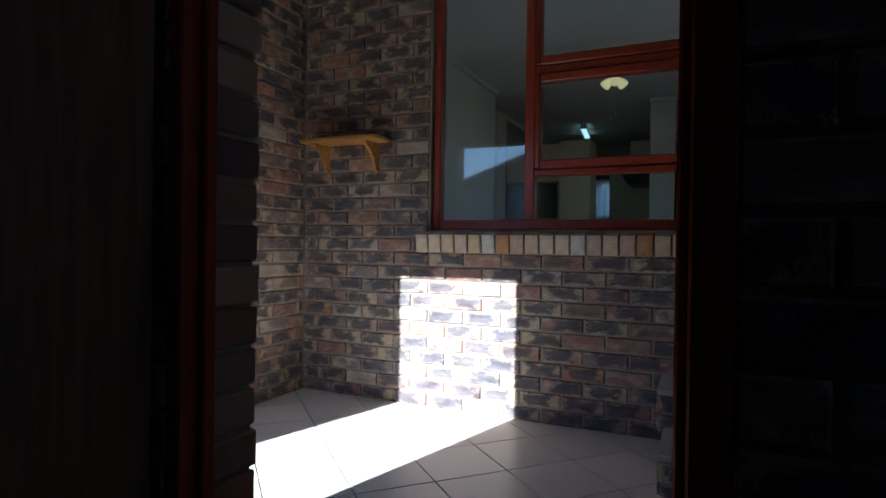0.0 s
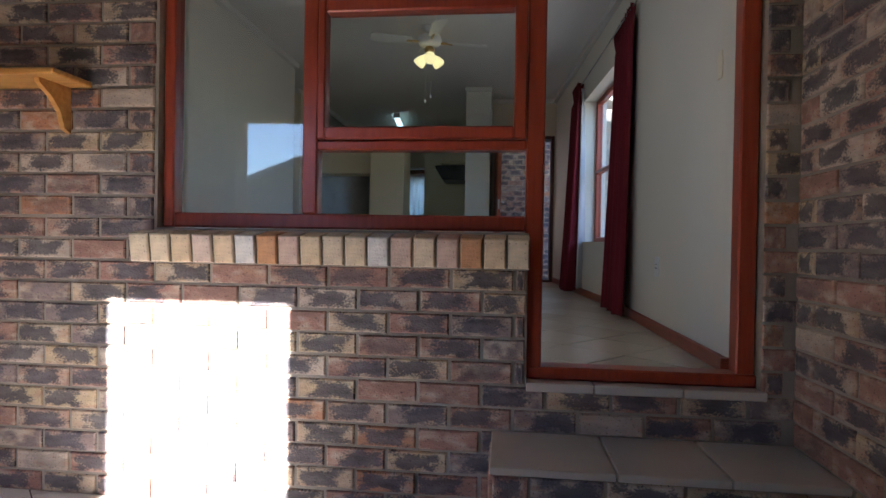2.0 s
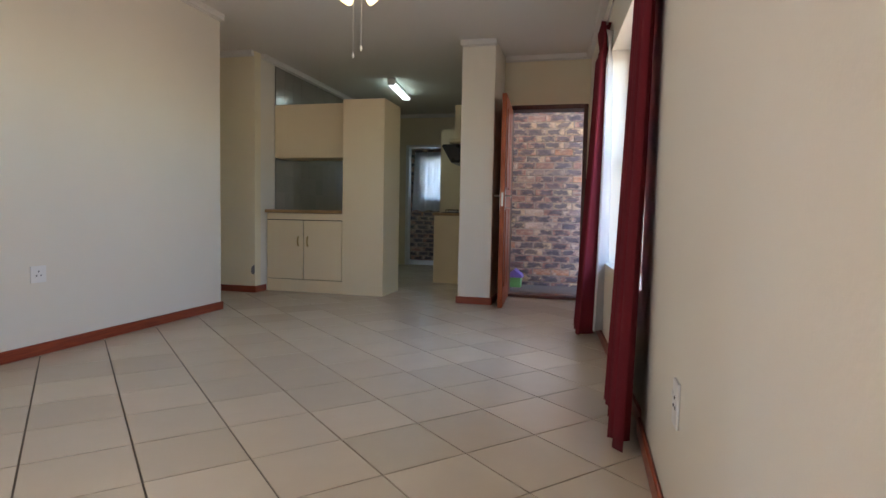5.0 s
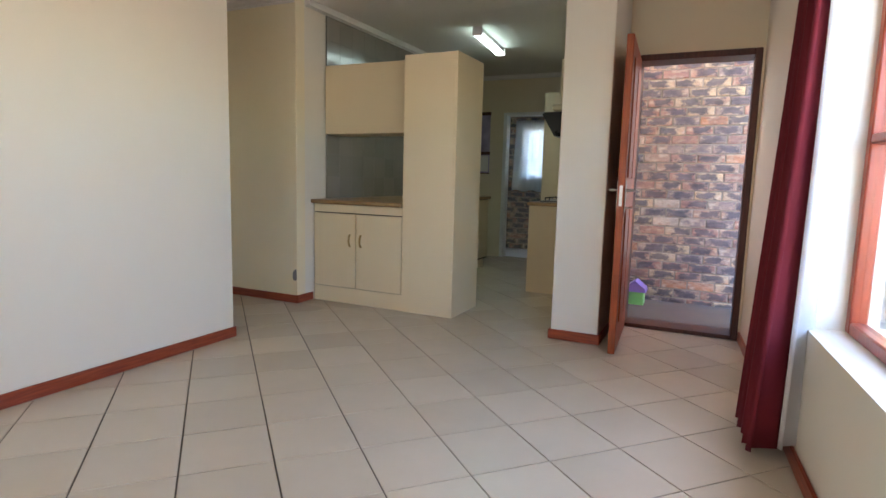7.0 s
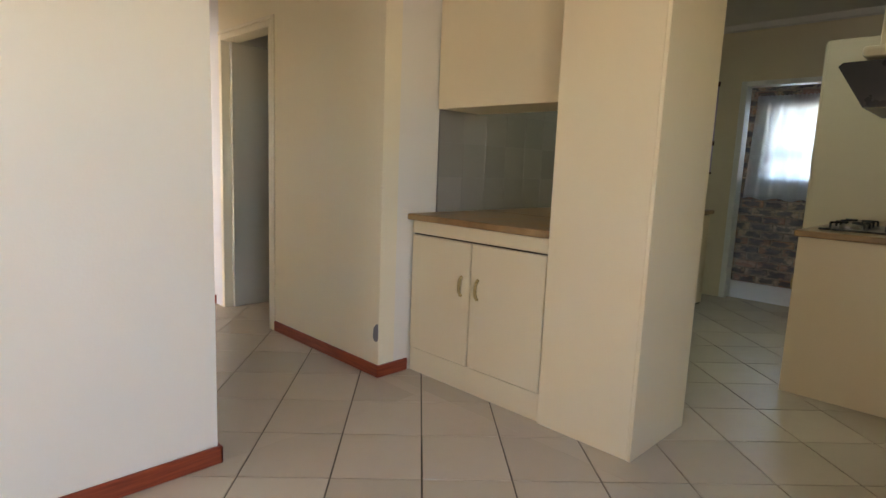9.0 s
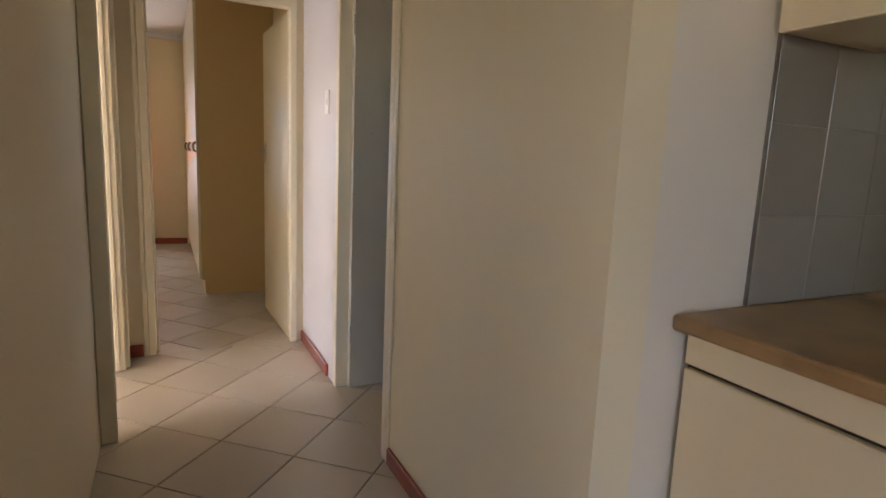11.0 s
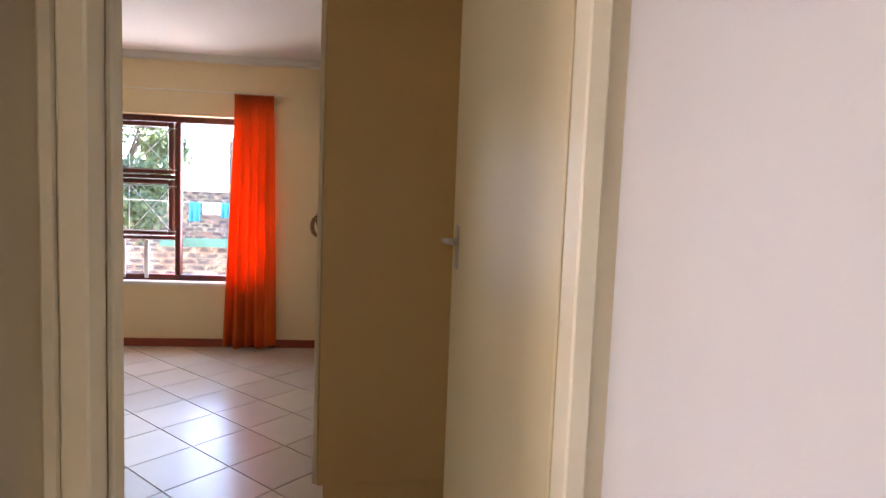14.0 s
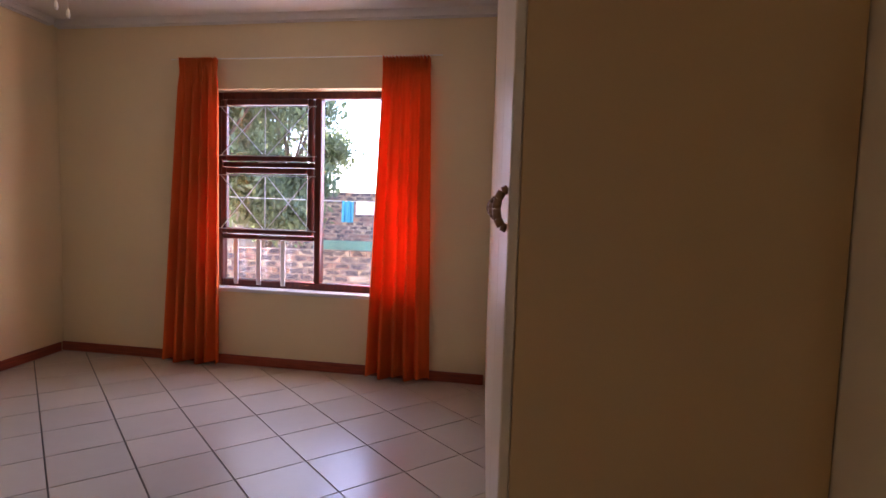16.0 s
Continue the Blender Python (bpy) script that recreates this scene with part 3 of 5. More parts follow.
frame_bars([(0.03, 0.84, Y0 - 0.004, Y1 + 0.02, 0.022, 0.068)], FRAME_RED, door1, name="sill")
bm2 = boxed(0.785, 0.843, 0.225, 0.26, 0.001, 0.09, bevel=0.004)
tagged(part("baseboard", bm2, SKIRT), "red-brown timber skirting return beside the door", "skirting", kind="structure")

# ---- patio steps ----
steps = empty("steps", "three brick steps with pale tiled treads up to the doorway", "steps", kind="structure")
thresh = empty("threshold", "pale tile threshold of the doorway, three tiles with thin joints", "threshold", kind="structure")
for x0, x1 in ((0.03, 0.268), (0.271, 0.575), (0.578, 0.855)):
    part("tile", boxed(x0, x1, -0.012, 0.16, -0.012, 0.02, bevel=0.003), STEP_TILE, thresh)
part("lower_core", boxed(-0.05, 0.955, -0.69, 0.0, -0.62, -0.36), MORTAR, steps)
part("upper_core", boxed(-0.08, 0.955, -0.31, 0.01, -0.36, -0.19), MORTAR, steps)
for i, (x0, x1) in enumerate(((-0.09, 0.29), (0.295, 0.62), (0.625, 0.95))):
    part("tread_tile", boxed(x0, x1, -0.335, 0.006, -0.19, -0.165, bevel=0.003), STEP_TILE, steps)
    part("tread_tile", boxed(x0 + 0.03, x1, -0.715, -0.34, -0.355, -0.33, bevel=0.003), STEP_TILE, steps)

# ---- entry door between garage and patio ----
entry = empty("door_2", "dark timber door frame between garage and patio, leaf swung back", "door", kind="structure")
frame_bars([(-0.77, -0.735, -2.37, -2.30, -0.5, 1.56), (0.07, 0.12, -2.37, -2.30, -0.5, 1.56), (-0.735, 0.07, -2.37, -2.30, 1.51, 1.56),
            (0.055, 0.07, -2.33, -2.30, -0.5, 1.51), (-0.735, -0.72, -2.33, -2.30, -0.5, 1.51)], FRAME_RED, entry, 0.004)
part("leaf", boxed(-0.82, -0.78, -3.22, -2.385, -0.49, 1.50, bevel=0.004), LEAF_BROWN, entry, "dark brown flush door leaf")

# ---- inner doors ----
def lever(parent, x, y, z, nx, ny, way):
    """A lever handle with its long plate on a face whose normal is (nx, ny); the lever points along way times the face's direction."""
    tx, ty = -ny * way, nx * way
    bm = bmesh.new()
    for dz0, dz1, w, d in ((-0.10, 0.07, 0.019, 0.006),):
        pts = [(x + tx * s * w + nx * d0, y + ty * s * w + ny * d0) for s in (-1, 1) for d0 in (0, d)]
        xs, ys = [p[0] for p in pts], [p[1] for p in pts]
        box(bm, min(xs), max(xs), min(ys), max(ys), z + dz0, z + dz1, bevel=0.002)
    plate = part("handle_plate", bm, STEEL, parent)
    bm = bmesh.new()
    tube(bm, (x + nx * 0.005, y + ny * 0.005, z), (x + nx * 0.048, y + ny * 0.048, z), 0.009)
    tube(bm, (x + nx * 0.043 - tx * 0.008, y + ny * 0.043 - ty * 0.008, z), (x + nx * 0.043 + tx * 0.105, y + ny * 0.043 + ty * 0.105, z - 0.004), 0.0085, r2=0.007)
    part("lever", bm, STEEL, parent, smooth=True)
    return plate


bath = empty("door_3", "grey-painted bathroom door standing open into a dark room", "door", kind="structure")
frame_bars([(-4.785, -4.742, 5.314, 5.432, 0.001, 2.06), (-4.02, -3.98, 5.306, 5.445, 0.001, 2.06), (-4.745, -4.02, 5.314, 5.445, 2.02, 2.06)], TRIM, bath, 0.004)
frame_bars([(-3.978, -3.955, 5.308, 5.319, 0.001, 2.085), (-4.785, -3.98, 5.308, 5.319, 2.062, 2.085)], TRIM, bath, 0.004, "architrave")
leaf = part("leaf", boxed(-4.738, -4.70, 5.377, 6.17, 0.008, 2.015, bevel=0.003), DOOR_GREY, bath)
part("scratch", boxed(-4.70, -4.6993, 5.460, 5.484, 1.3035, 1.305), LEAF_BROWN, leaf, "short dark scratch in the paint")
lever(leaf, -4.70, 6.10, 1.175, 1, 0, -1)
for z in (0.25, 1.75):
    part("hinge", tube(bmesh.new(), (-4.697, 5.374, z), (-4.697, 5.374, z + 0.09), 0.005, 8), STEEL, leaf)

bed_door = empty("door_4", "cream-painted bedroom door standing wide open", "door", kind="structure")
frame_bars([(-5.685, -5.535, 4.44, 4.48, 0.001, 2.06), (-5.60, -5.535, 5.24, 5.28, 0.001, 2.06), (-5.60, -5.535, 4.48, 5.24, 2.02, 2.06)], TRIM, bed_door, 0.004)
frame_bars([(-5.548, -5.537, 4.415, 4.438, 0.001, 2.085), (-5.548, -5.537, 4.438, 5.282, 2.062, 2.085)], TRIM, bed_door, 0.004, "architrave")
frame_bars([(-5.64, -5.60, 4.481, 4.492, 0.001, 2.02)], TRIM, bed_door, 0.003, "door_stop")
leaf = part("leaf", boxed(-0.78, 0.0, 0.0, 0.038, 0.008, 2.015, bevel=0.003), DOOR_CREAM, bed_door)
leaf.matrix_world = pose(-5.605, 5.238, 0, 0, 0, 2.0)
bm = boxed(-0.737, -0.705, -0.005, -0.0005, 1.112, 1.246, bevel=0.002)
part("handle_plate", bm, STEEL, leaf)
bm = tube(bmesh.new(), (-0.72, -0.004, 1.198), (-0.72, -0.05, 1.198), 0.009)
tube(bm, (-0.728, -0.042, 1.198), (-0.62, -0.042, 1.195), 0.007, r2=0.005)
part("lever", bm, STEEL, leaf, smooth=True)
bm = boxed(-0.72, -0.68, 0.0385, 0.043, 1.07, 1.25, bevel=0.002)
part("handle_plate", bm, STEEL, leaf)
keeper = part("strike_plate", boxed(-5.668, -5.605, 4.4805, 4.4835, 1.02, 1.21, bevel=0.001), TRIM, bed_door, "painted lock keeper plate")
for z0, z1 in ((1.045, 1.095), (1.125, 1.165)):
    part("slot", boxed(-5.655, -5.642, 4.4836, 4.4842, z0, z1), LEAF_BROWN, keeper)
part("rim", lathe(bmesh.new(), (-5.622, 4.4837, 1.09), [(0.014, 0), (0.014, 0.002), (0.009, 0.003)], 16, (0, 1, 0)), TRIM, keeper)

room2 = empty("door_5", "cream moulded door frame of the second bedroom", "door frame", kind="structure")
frame_bars([(-5.38, -5.34, 4.172, 4.335, 0.001, 2.08), (-4.57, -4.53, 4.172, 4.335, 0.001, 2.08), (-5.34, -4.57, 4.172, 4.335, 2.04, 2.08),
            (-5.34, -5.325, 4.21, 4.25, 0.001, 2.04), (-4.585, -4.57, 4.21, 4.25, 0.001, 2.04), (-5.34, -5.332, 4.285, 4.31, 0.001, 2.04)], TRIM, room2, 0.005)
frame_bars([(-5.41, -5.382, 4.291, 4.352, 0.001, 2.10), (-4.528, -4.50, 4.291, 4.352, 0.001, 2.10), (-5.38, -4.53, 4.291, 4.352, 2.082, 2.10)], TRIM, room2, 0.004, "architrave")
part("strike_plate", boxed(-4.576, -4.5695, 4.305, 4.334, 1.12, 1.22), BLACK, room2)

back = empty("door_6", "white-painted frame of the open kitchen back doorway", "door frame", kind="structure")
frame_bars([(-2.40, -2.345, 9.245, 9.385, 0.001, 2.06), (-1.625, -1.58, 9.245, 9.385, 0.001, 2.06), (-2.345, -1.625, 9.245, 9.385, 2.015, 2.06)], WHITE, back, 0.004)

front = empty("door_7", "varnished red timber front door standing open, panelled", "door", kind="structure")
frame_bars([(-0.23, -0.185, 6.02, 6.252, 0.001, 2.06), (0.565, 0.61, 6.02, 6.252, 0.001, 2.06), (-0.185, 0.565, 6.02, 6.252, 2.015, 2.06)], FRAME_DARK, front)
part("sill", boxed(-0.185, 0.565, 6.03, 6.25, 0.001, 0.03, bevel=0.004), FRAME_DARK, front)
leaf = part("leaf", boxed(0.0, 0.82, -0.044, 0.0, 0.008, 2.02, bevel=0.004), DOOR_RED, front)
leaf.matrix_world = pose(-0.175, 6.015, 0, 0, 0, -86.5)
for x0, x1, z0, z1 in ((0.10, 0.38, 1.15, 1.9), (0.44, 0.72, 1.15, 1.9), (0.10, 0.38, 0.2, 0.95), (0.44, 0.72, 0.2, 0.95)):
    part("door_panel", boxed(x0, x1, 0.0005, 0.010, z0, z1, bevel=0.008), DOOR_RED, leaf)
    part("door_panel", boxed(x0, x1, -0.054, -0.0445, z0, z1, bevel=0.008), DOOR_RED, leaf)
for s, y in ((1, 0.0), (-1, -0.044)):
    part("handle_plate", boxed(0.755, 0.79, min(y, y + s * 0.006), max(y, y + s * 0.006), 0.93, 1.13, bevel=0.002), STEEL, leaf)
    bm = tube(bmesh.new(), (0.772, y, 1.07), (0.772, y + s * 0.05, 1.07), 0.009)
    tube(bm, (0.78, y + s * 0.046, 1.07), (0.665, y + s * 0.046, 1.065), 0.009, r2=0.007)
    part("lever", bm, STEEL, leaf, smooth=True)
part("lock_edge", boxed(0.8205, 0.8225, -0.031, -0.013, 0.97, 1.10), STEEL, leaf)
part("key", tube(bmesh.new(), (0.772, 0.006, 0.96), (0.772, 0.05, 0.955), 0.004), STEEL, leaf)


# ---- windows of living room, bedroom, scullery ----
def side_window(name, label, x0, x1, y0, y1, z0, z1, mid, rails, sash_side, mat):
    w = empty(name, label, "window", kind="structure")
    t = 0.05
    bars = [(x0, x1, y0, y0 + t, z0, z1), (x0, x1, y1 - t, y1, z0, z1), (x0, x1, y0 + t, y1 - t, z0, z0 + t), (x0, x1, y0 + t, y1 - t, z1 - t, z1), (x0, x1, mid - t / 2, mid + t / 2, z0 + t, z1 - t)]
    lo, hi = (y0 + t, mid - t / 2) if sash_side < 0 else (mid + t / 2, y1 - t)
    bars += [(x0, x1, lo, hi, r - 0.018, r + 0.018) for r in rails]
    frame_bars(bars, mat, w)
    xm = (x0 + x1) / 2
    cuts = [z0 + t, *rails, z1 - t]
    for a, b in zip(cuts, cuts[1:]):
        part("pane", boxed(xm - 0.002, xm + 0.002, lo, hi, a, b), GLASS, w).visible_shadow = False
    lo2, hi2 = (mid + t / 2, y1 - t) if sash_side < 0 else (y0 + t, mid - t / 2)
    part("pane", boxed(xm - 0.002, xm + 0.002, lo2, hi2, z0 + t, z1 - t), GLASS, w).visible_shadow = False
    return w, lo, hi


win2, _, _ = side_window("window_2", "red-stained timber living room window in a white reveal", 0.95, 1.01, EAST_WIN[0], EAST_WIN[1], EAST_WIN[2], EAST_WIN[3], 3.2, (1.3,), 1, FRAME_RED)
win2.matrix_world = BEND
win3, WL, WH = side_window("window_3", "dark red timber bedroom window with two top-hung casements", -10.04, -9.97, WEST_WIN[0], WEST_WIN[1], WEST_WIN[2], WEST_WIN[3], 3.53, (0.93, 1.46), -1, FRAME_WINE)
for z0, z1 in ((0.955, 1.435), (1.485, 1.925)):
    s = frame_bars([(-9.985, -9.945, WL + 0.002, WL + 0.045, z0, z1), (-9.985, -9.945, WH - 0.045, WH - 0.002, z0, z1), (-9.985, -9.945, WL + 0.045, WH - 0.045, z0, z0 + 0.04),
                    (-9.985, -9.945, WL + 0.045, WH - 0.045, z1 - 0.04, z1)], FRAME_WINE, win3, name="sash")
    part("stay", tube(bmesh.new(), (-9.935, WL + 0.3, z0 - 0.012), (-9.935, WL + 0.52, z0 - 0.008), 0.005, 6), STEEL, s)
    bars = [((-9.93, WL - 0.03, z), (-9.93, WH + 0.03, z)) for z in (z0 + 0.035, z1 - 0.055)]
    m = (WL + WH) / 2
    bars += [((-9.93, m, z0 + 0.035), (-9.93, m, z1 - 0.055))]
    for a, b in ((WL, m), (m, WH)):
        bars += [((-9.93, a + 0.01, z0 + 0.035), (-9.93, b - 0.01, z1 - 0.055)), ((-9.93, b - 0.01, z0 + 0.035), (-9.93, a + 0.01, z1 - 0.055))]
    for a, b in bars:
        part("burglar_bar", tube(bmesh.new(), a, b, 0.004, 6), BAR_GREY, win3)
for y in (2.91, 3.09, 3.28):
    part("burglar_slat", boxed(-9.955, -9.945, y - 0.017, y + 0.017, 0.58, 0.915, bevel=0.002), WHITE, win3)
tagged(part("window_sill", boxed(-9.97, -9.85, 2.70, 4.29, 0.535, 0.562, bevel=0.004), WHITE), "white painted bedroom window sill", "sill", kind="structure").matrix_world = WEST
win3.matrix_world = WEST
win4 = empty("window_4", "white-framed scullery window with bars", "window", kind="structure")
frame_bars([(-2.42, -2.38, 10.45, 10.5, 1.15, 1.98), (-1.59, -1.55, 10.45, 10.5, 1.15, 1.98), (-2.38, -1.59, 10.45, 10.5, 1.15, 1.19), (-2.38, -1.59, 10.45, 10.5, 1.94, 1.98), (-2.38, -1.59, 10.45, 10.5, 1.42, 1.46)], WHITE, win4, 0.003)
part("pane", boxed(-2.39, -1.58, 10.473, 10.477, 1.18, 1.95), GLASS, win4).visible_shadow = False


# ---- curtains ----
def curtain(name, label, cloth_mat, axis, at, lo, hi, z0, z1, pleats, depth, flare=1.0, side=1, lining=None, group="", lean=0.0, out=0.0):
    """A pleated hanging: along axis between lo and hi at the top, gathered in a heading, widening by flare to the hem."""
    thing = empty(name, label, "curtain", group)
    def sheet(mat, off, nm, zt, zb, soft=1.0):
        bm, rows, cols = bmesh.new(), 22, pleats * 10
        rng = random.Random(int(at * 100) + pleats + int(lo * 37))
        amp = [rng.uniform(0.55, 1.25) for _ in range(pleats + 1)]
        ph = [rng.uniform(-0.5, 0.5) for _ in range(pleats + 1)]
        grid = []
        for r in range(rows + 1):
            f = r / rows
            z = zt + (zb - zt) * f
            ring = []
            for c in range(cols + 1):
                u = c / cols
                k = u * pleats
                i = min(int(k), pleats - 1)
                a = amp[i] * (1 - (k - i)) + amp[i + 1] * (k - i)
                p = ph[i] * (1 - (k - i)) + ph[i + 1] * (k - i)
                wave = math.sin(2 * math.pi * k + p * (0.4 + f)) * depth * a * (0.55 + 0.6 * f) + math.sin(4 * math.pi * k + p * 3) * depth * 0.22
                if f < 0.06:
                    wave = math.sin(6 * math.pi * k + p * 4) * depth * (0.3 + 0.5 * (f < 0.02))
                width = (hi - lo) * (1 + (flare - 1) * f ** 0.8) * (0.93 + 0.07 * abs(f - 0.06) / 0.94)
                mid = (lo + hi) / 2 + lean * f
                s = mid + (u - 0.5) * width
                t = at + side * (off * (0.5 + f) + soft * (wave + out * f ** 1.3))
                sag = 0.012 * math.sin(2 * math.pi * k * 0.5 + p) * f + (0.006 * math.sin(6 * math.pi * k + p * 5) if r == 0 else 0.0)
                ring.append(bm.verts.new((s, t, z + sag) if axis == "x" else (t, s, z + sag)))
            grid.append(ring)
        for a, b in zip(grid, grid[1:]):
            for c in range(cols):
                bm.faces.new((a[c], a[c + 1], b[c + 1], b[c]))
        ob = part(nm, bm, mat, thing, smooth=True)
        so = ob.modifiers.new("thickness", "SOLIDIFY")
        so.thickness = 0.003
        return ob
    sheet(cloth_mat, 0.0, "cloth", z1, z0)
    if lining:
        sheet(lining, -depth * 1.3, "lining", z1 - 0.06, z0 + 0.03, 0.8)
    return thing


curtain("curtain", "dark red floor-length curtain drawn aside against the wall", RED_CLOTH, "y", 0.815, 2.03, 2.74, 0.03, 2.24, 6, 0.030, 1.04, -1, None, "living room curtains", 0.0, 0.055)
curtain("curtain", "dark red floor-length curtain with white lining, drawn aside", RED_CLOTH, "y", 0.772, 4.04, 4.44, 0.04, 2.24, 5, 0.044, 1.1, -1, LINING, "living room curtains", 0.0, 0.075).matrix_world = BEND
tagged(part("curtain_rail", tube(bmesh.new(), (0.82, 1.95, 2.22), (0.69, 4.55, 2.22), 0.006, 8), STEEL), "thin steel curtain wire above the living room window", "curtain rail")
curtain("curtain", "bright orange floor-length curtain glowing in the window light", ORANGE, "y", -9.79, 2.57, 2.87, 0.02, 2.175, 5, 0.042, 1.42, 1, None, "bedroom curtains", -0.07).matrix_world = WEST
curtain("curtain", "bright orange floor-length curtain with its edge in the sun", ORANGE, "y", -9.79, 4.05, 4.38, 0.02, 2.165, 5, 0.042, 1.32, 1, None, "bedroom curtains", -0.02).matrix_world = WEST
tagged(part("curtain_rail", tube(bmesh.new(), (-9.80, 2.5, 2.175), (-9.80, 4.45, 2.175), 0.004, 8), WHITE), "thin white curtain wire above the bedroom window", "curtain rail").matrix_world = WEST
curtain("net_curtain", "white net curtain over the scullery window", NET, "x", 10.36, -2.62, -1.45, 0.95, 2.06, 9, 0.012, 1.0, -1)

# ---- kitchen ----
def cup_handle(parent, x, y, z, nx=0, ny=-1, mat=None, h=0.05):
    bm = bmesh.new()
    last = None
    for k in range(7):
        a = math.pi * k / 6
        p = Vector((x + nx * 0.021 * math.sin(a), y + ny * 0.021 * math.sin(a), z - h * math.cos(a)))
        if last is not None:
            tube(bm, last, p, 0.0085, 8)
        last = p
    return part("handle", bm, mat or BRASS, parent, "brown timber bow handle" if mat else "aged brass bow handle", True)


base = empty("base_cabinet", "cream two-door kitchen base cabinet facing the living room", "cabinet", "kitchen units")
part("body", boxed(-2.82, -1.915, 5.556, 6.10, 0.12, 0.868), CARCASS_SHADE, base)
part("plinth", boxed(-2.82, -1.915, 5.545, 6.08, 0.0, 0.135, bevel=0.002), CREAM, base)
part("rail", boxed(-2.815, -1.916, 5.537, 5.554, 0.798, 0.866, bevel=0.002), CREAM, base)
for x0, x1, hx in ((-2.813, -2.377, -2.43), (-2.367, -1.920, -2.318)):
    d = part("door", boxed(x0, x1, 5.534, 5.554, 0.142, 0.788, bevel=0.003), CREAM, base)
    cup_handle(d, hx, 5.534, 0.56)
top = empty("worktop", "brown laminate kitchen worktop with a rounded front", "worktop", "kitchen units")
part("slab", boxed(-2.828, -1.915, 5.50, 6.14, 0.87, 0.905, bevel=0.008, seg=2), TOP, top)
part("slab", boxed(-2.828, -2.17, 6.142, 8.25, 0.87, 0.905, bevel=0.008, seg=2), TOP, top)
side = empty("base_cabinet", "cream kitchen base cabinets along the tiled wall", "cabinet", "kitchen units")
part("body", boxed(-2.82, -2.21, 6.15, 8.24, 0.12, 0.868), CARCASS_SHADE, side)
part("plinth", boxed(-2.82, -2.25, 6.15, 8.24, 0.0, 0.118), CREAM, side)
for i in range(4):
    y0 = 6.155 + i * 0.517
    d = part("door", boxed(-2.209, -2.19, y0, y0 + 0.511, 0.142, 0.86, bevel=0.003), CREAM, side)
    cup_handle(d, -2.19, y0 + (0.05 if i % 2 else 0.46), 0.56, 1, 0)
tall = empty("tall_cabinet", "tall cream kitchen cabinet with plain end panels", "cabinet", "kitchen units")
part("body", boxed(-1.912, -1.462, 5.53, 6.06, 0.0, 2.078, bevel=0.003), CREAM, tall)
part("end_panel", boxed(-1.461, -1.445, 5.528, 6.05, 0.0, 2.08, bevel=0.002), CREAM, tall)
upper = empty("wall_cabinet", "cream wall cabinet hung above the worktop", "cabinet", "kitchen units")
part("body", boxed(-2.815, -1.915, 5.71, 6.05, 1.485, 2.075, bevel=0.002), CREAM, upper)
part("door", boxed(-2.812, -1.918, 5.692, 5.709, 1.483, 2.075, bevel=0.003), CREAM, upper)
bm = tube(bmesh.new(), (-1.96, 5.82, 1.465), (-1.96, 6.02, 1.465), 0.02, 12)
tagged(part("cabinet_lamp", bm, WHITE), "small white strip lamp under the wall cabinet", "lamp")

splash = tagged(part("wall_tile_backing", boxed(-2.8295, -2.8195, 5.72, 9.2, 0.906, CZ - 0.06), TILE_GROUT), "grey glazed wall tiles behind the kitchen worktop", "wall tiles", kind="structure")
tile_me = finish(boxed(0, 0.008, 0.0, 0.1975, 0.0, 0.1975, bevel=0.001), "tile", WALL_TILE)
for i in range(17):
    for j in range(8):
        t = new("tile", tile_me)
        t.location = (-2.826, 5.72 + 0.2 * i, 0.907 + 0.2 * j)
        t.parent = splash

hobc = empty("base_cabinet", "cream kitchen counter unit with a plain end panel", "cabinet", "kitchen units")
part("body", boxed(-1.25, -0.605, 6.965, 8.44, 0.1, 0.868), CREAM, hobc)
part("end_panel", boxed(-1.27, -0.605, 6.945, 6.964, 0.0, 0.868, bevel=0.002), CREAM, hobc)
part("plinth", boxed(-1.20, -0.605, 6.965, 8.44, 0.0, 0.098), FRAME_DARK, hobc)
for i in range(3):
    y0 = 6.975 + i * 0.49
    d = part("door", boxed(-1.27, -1.251, y0, y0 + 0.484, 0.11, 0.86, bevel=0.003), CREAM, hobc)
    cup_handle(d, -1.27, y0 + 0.06, 0.6, -1, 0)
t2 = empty("worktop", "brown laminate worktop with the hob set in", "worktop", "kitchen units")
part("slab", boxed(-1.29, -0.602, 6.925, 8.45, 0.87, 0.905, bevel=0.008, seg=2), TOP, t2)
hob = empty("gas_hob", "black four-burner gas hob with iron grids", "hob")
part("plate", boxed(-1.22, -0.72, 7.12, 7.70, 0.906, 0.916, bevel=0.004), BLACK, hob)
for x in (-1.10, -0.85):
    for y in (7.27, 7.55):
        part("burner", lathe(bmesh.new(), (x, y, 0.916), [(0.05, 0), (0.05, 0.012), (0.03, 0.02)], 14), STEEL, hob)
        bm = bmesh.new()
        for k in range(4):
            a = math.pi / 4 + k * math.pi / 2
            tube(bm, (x + 0.02 * math.cos(a), y + 0.02 * math.sin(a), 0.948), (x + 0.11 * math.cos(a), y + 0.11 * math.sin(a), 0.945), 0.006, 6)
            tube(bm, (x + 0.11 * math.cos(a), y + 0.11 * math.sin(a), 0.945), (x + 0.11 * math.cos(a), y + 0.11 * math.sin(a), 0.916), 0.006, 6)
        part("grid", bm, BLACK, hob)
hood = empty("cooker_hood", "black sloping cooker hood with a cream ledge above the hob", "cooker hood")
bm = bmesh.new()
prof = [(-1.22, 1.77), (-1.09, 1.555), (-0.61, 1.555), (-0.61, 1.80), (-1.20, 1.79)]
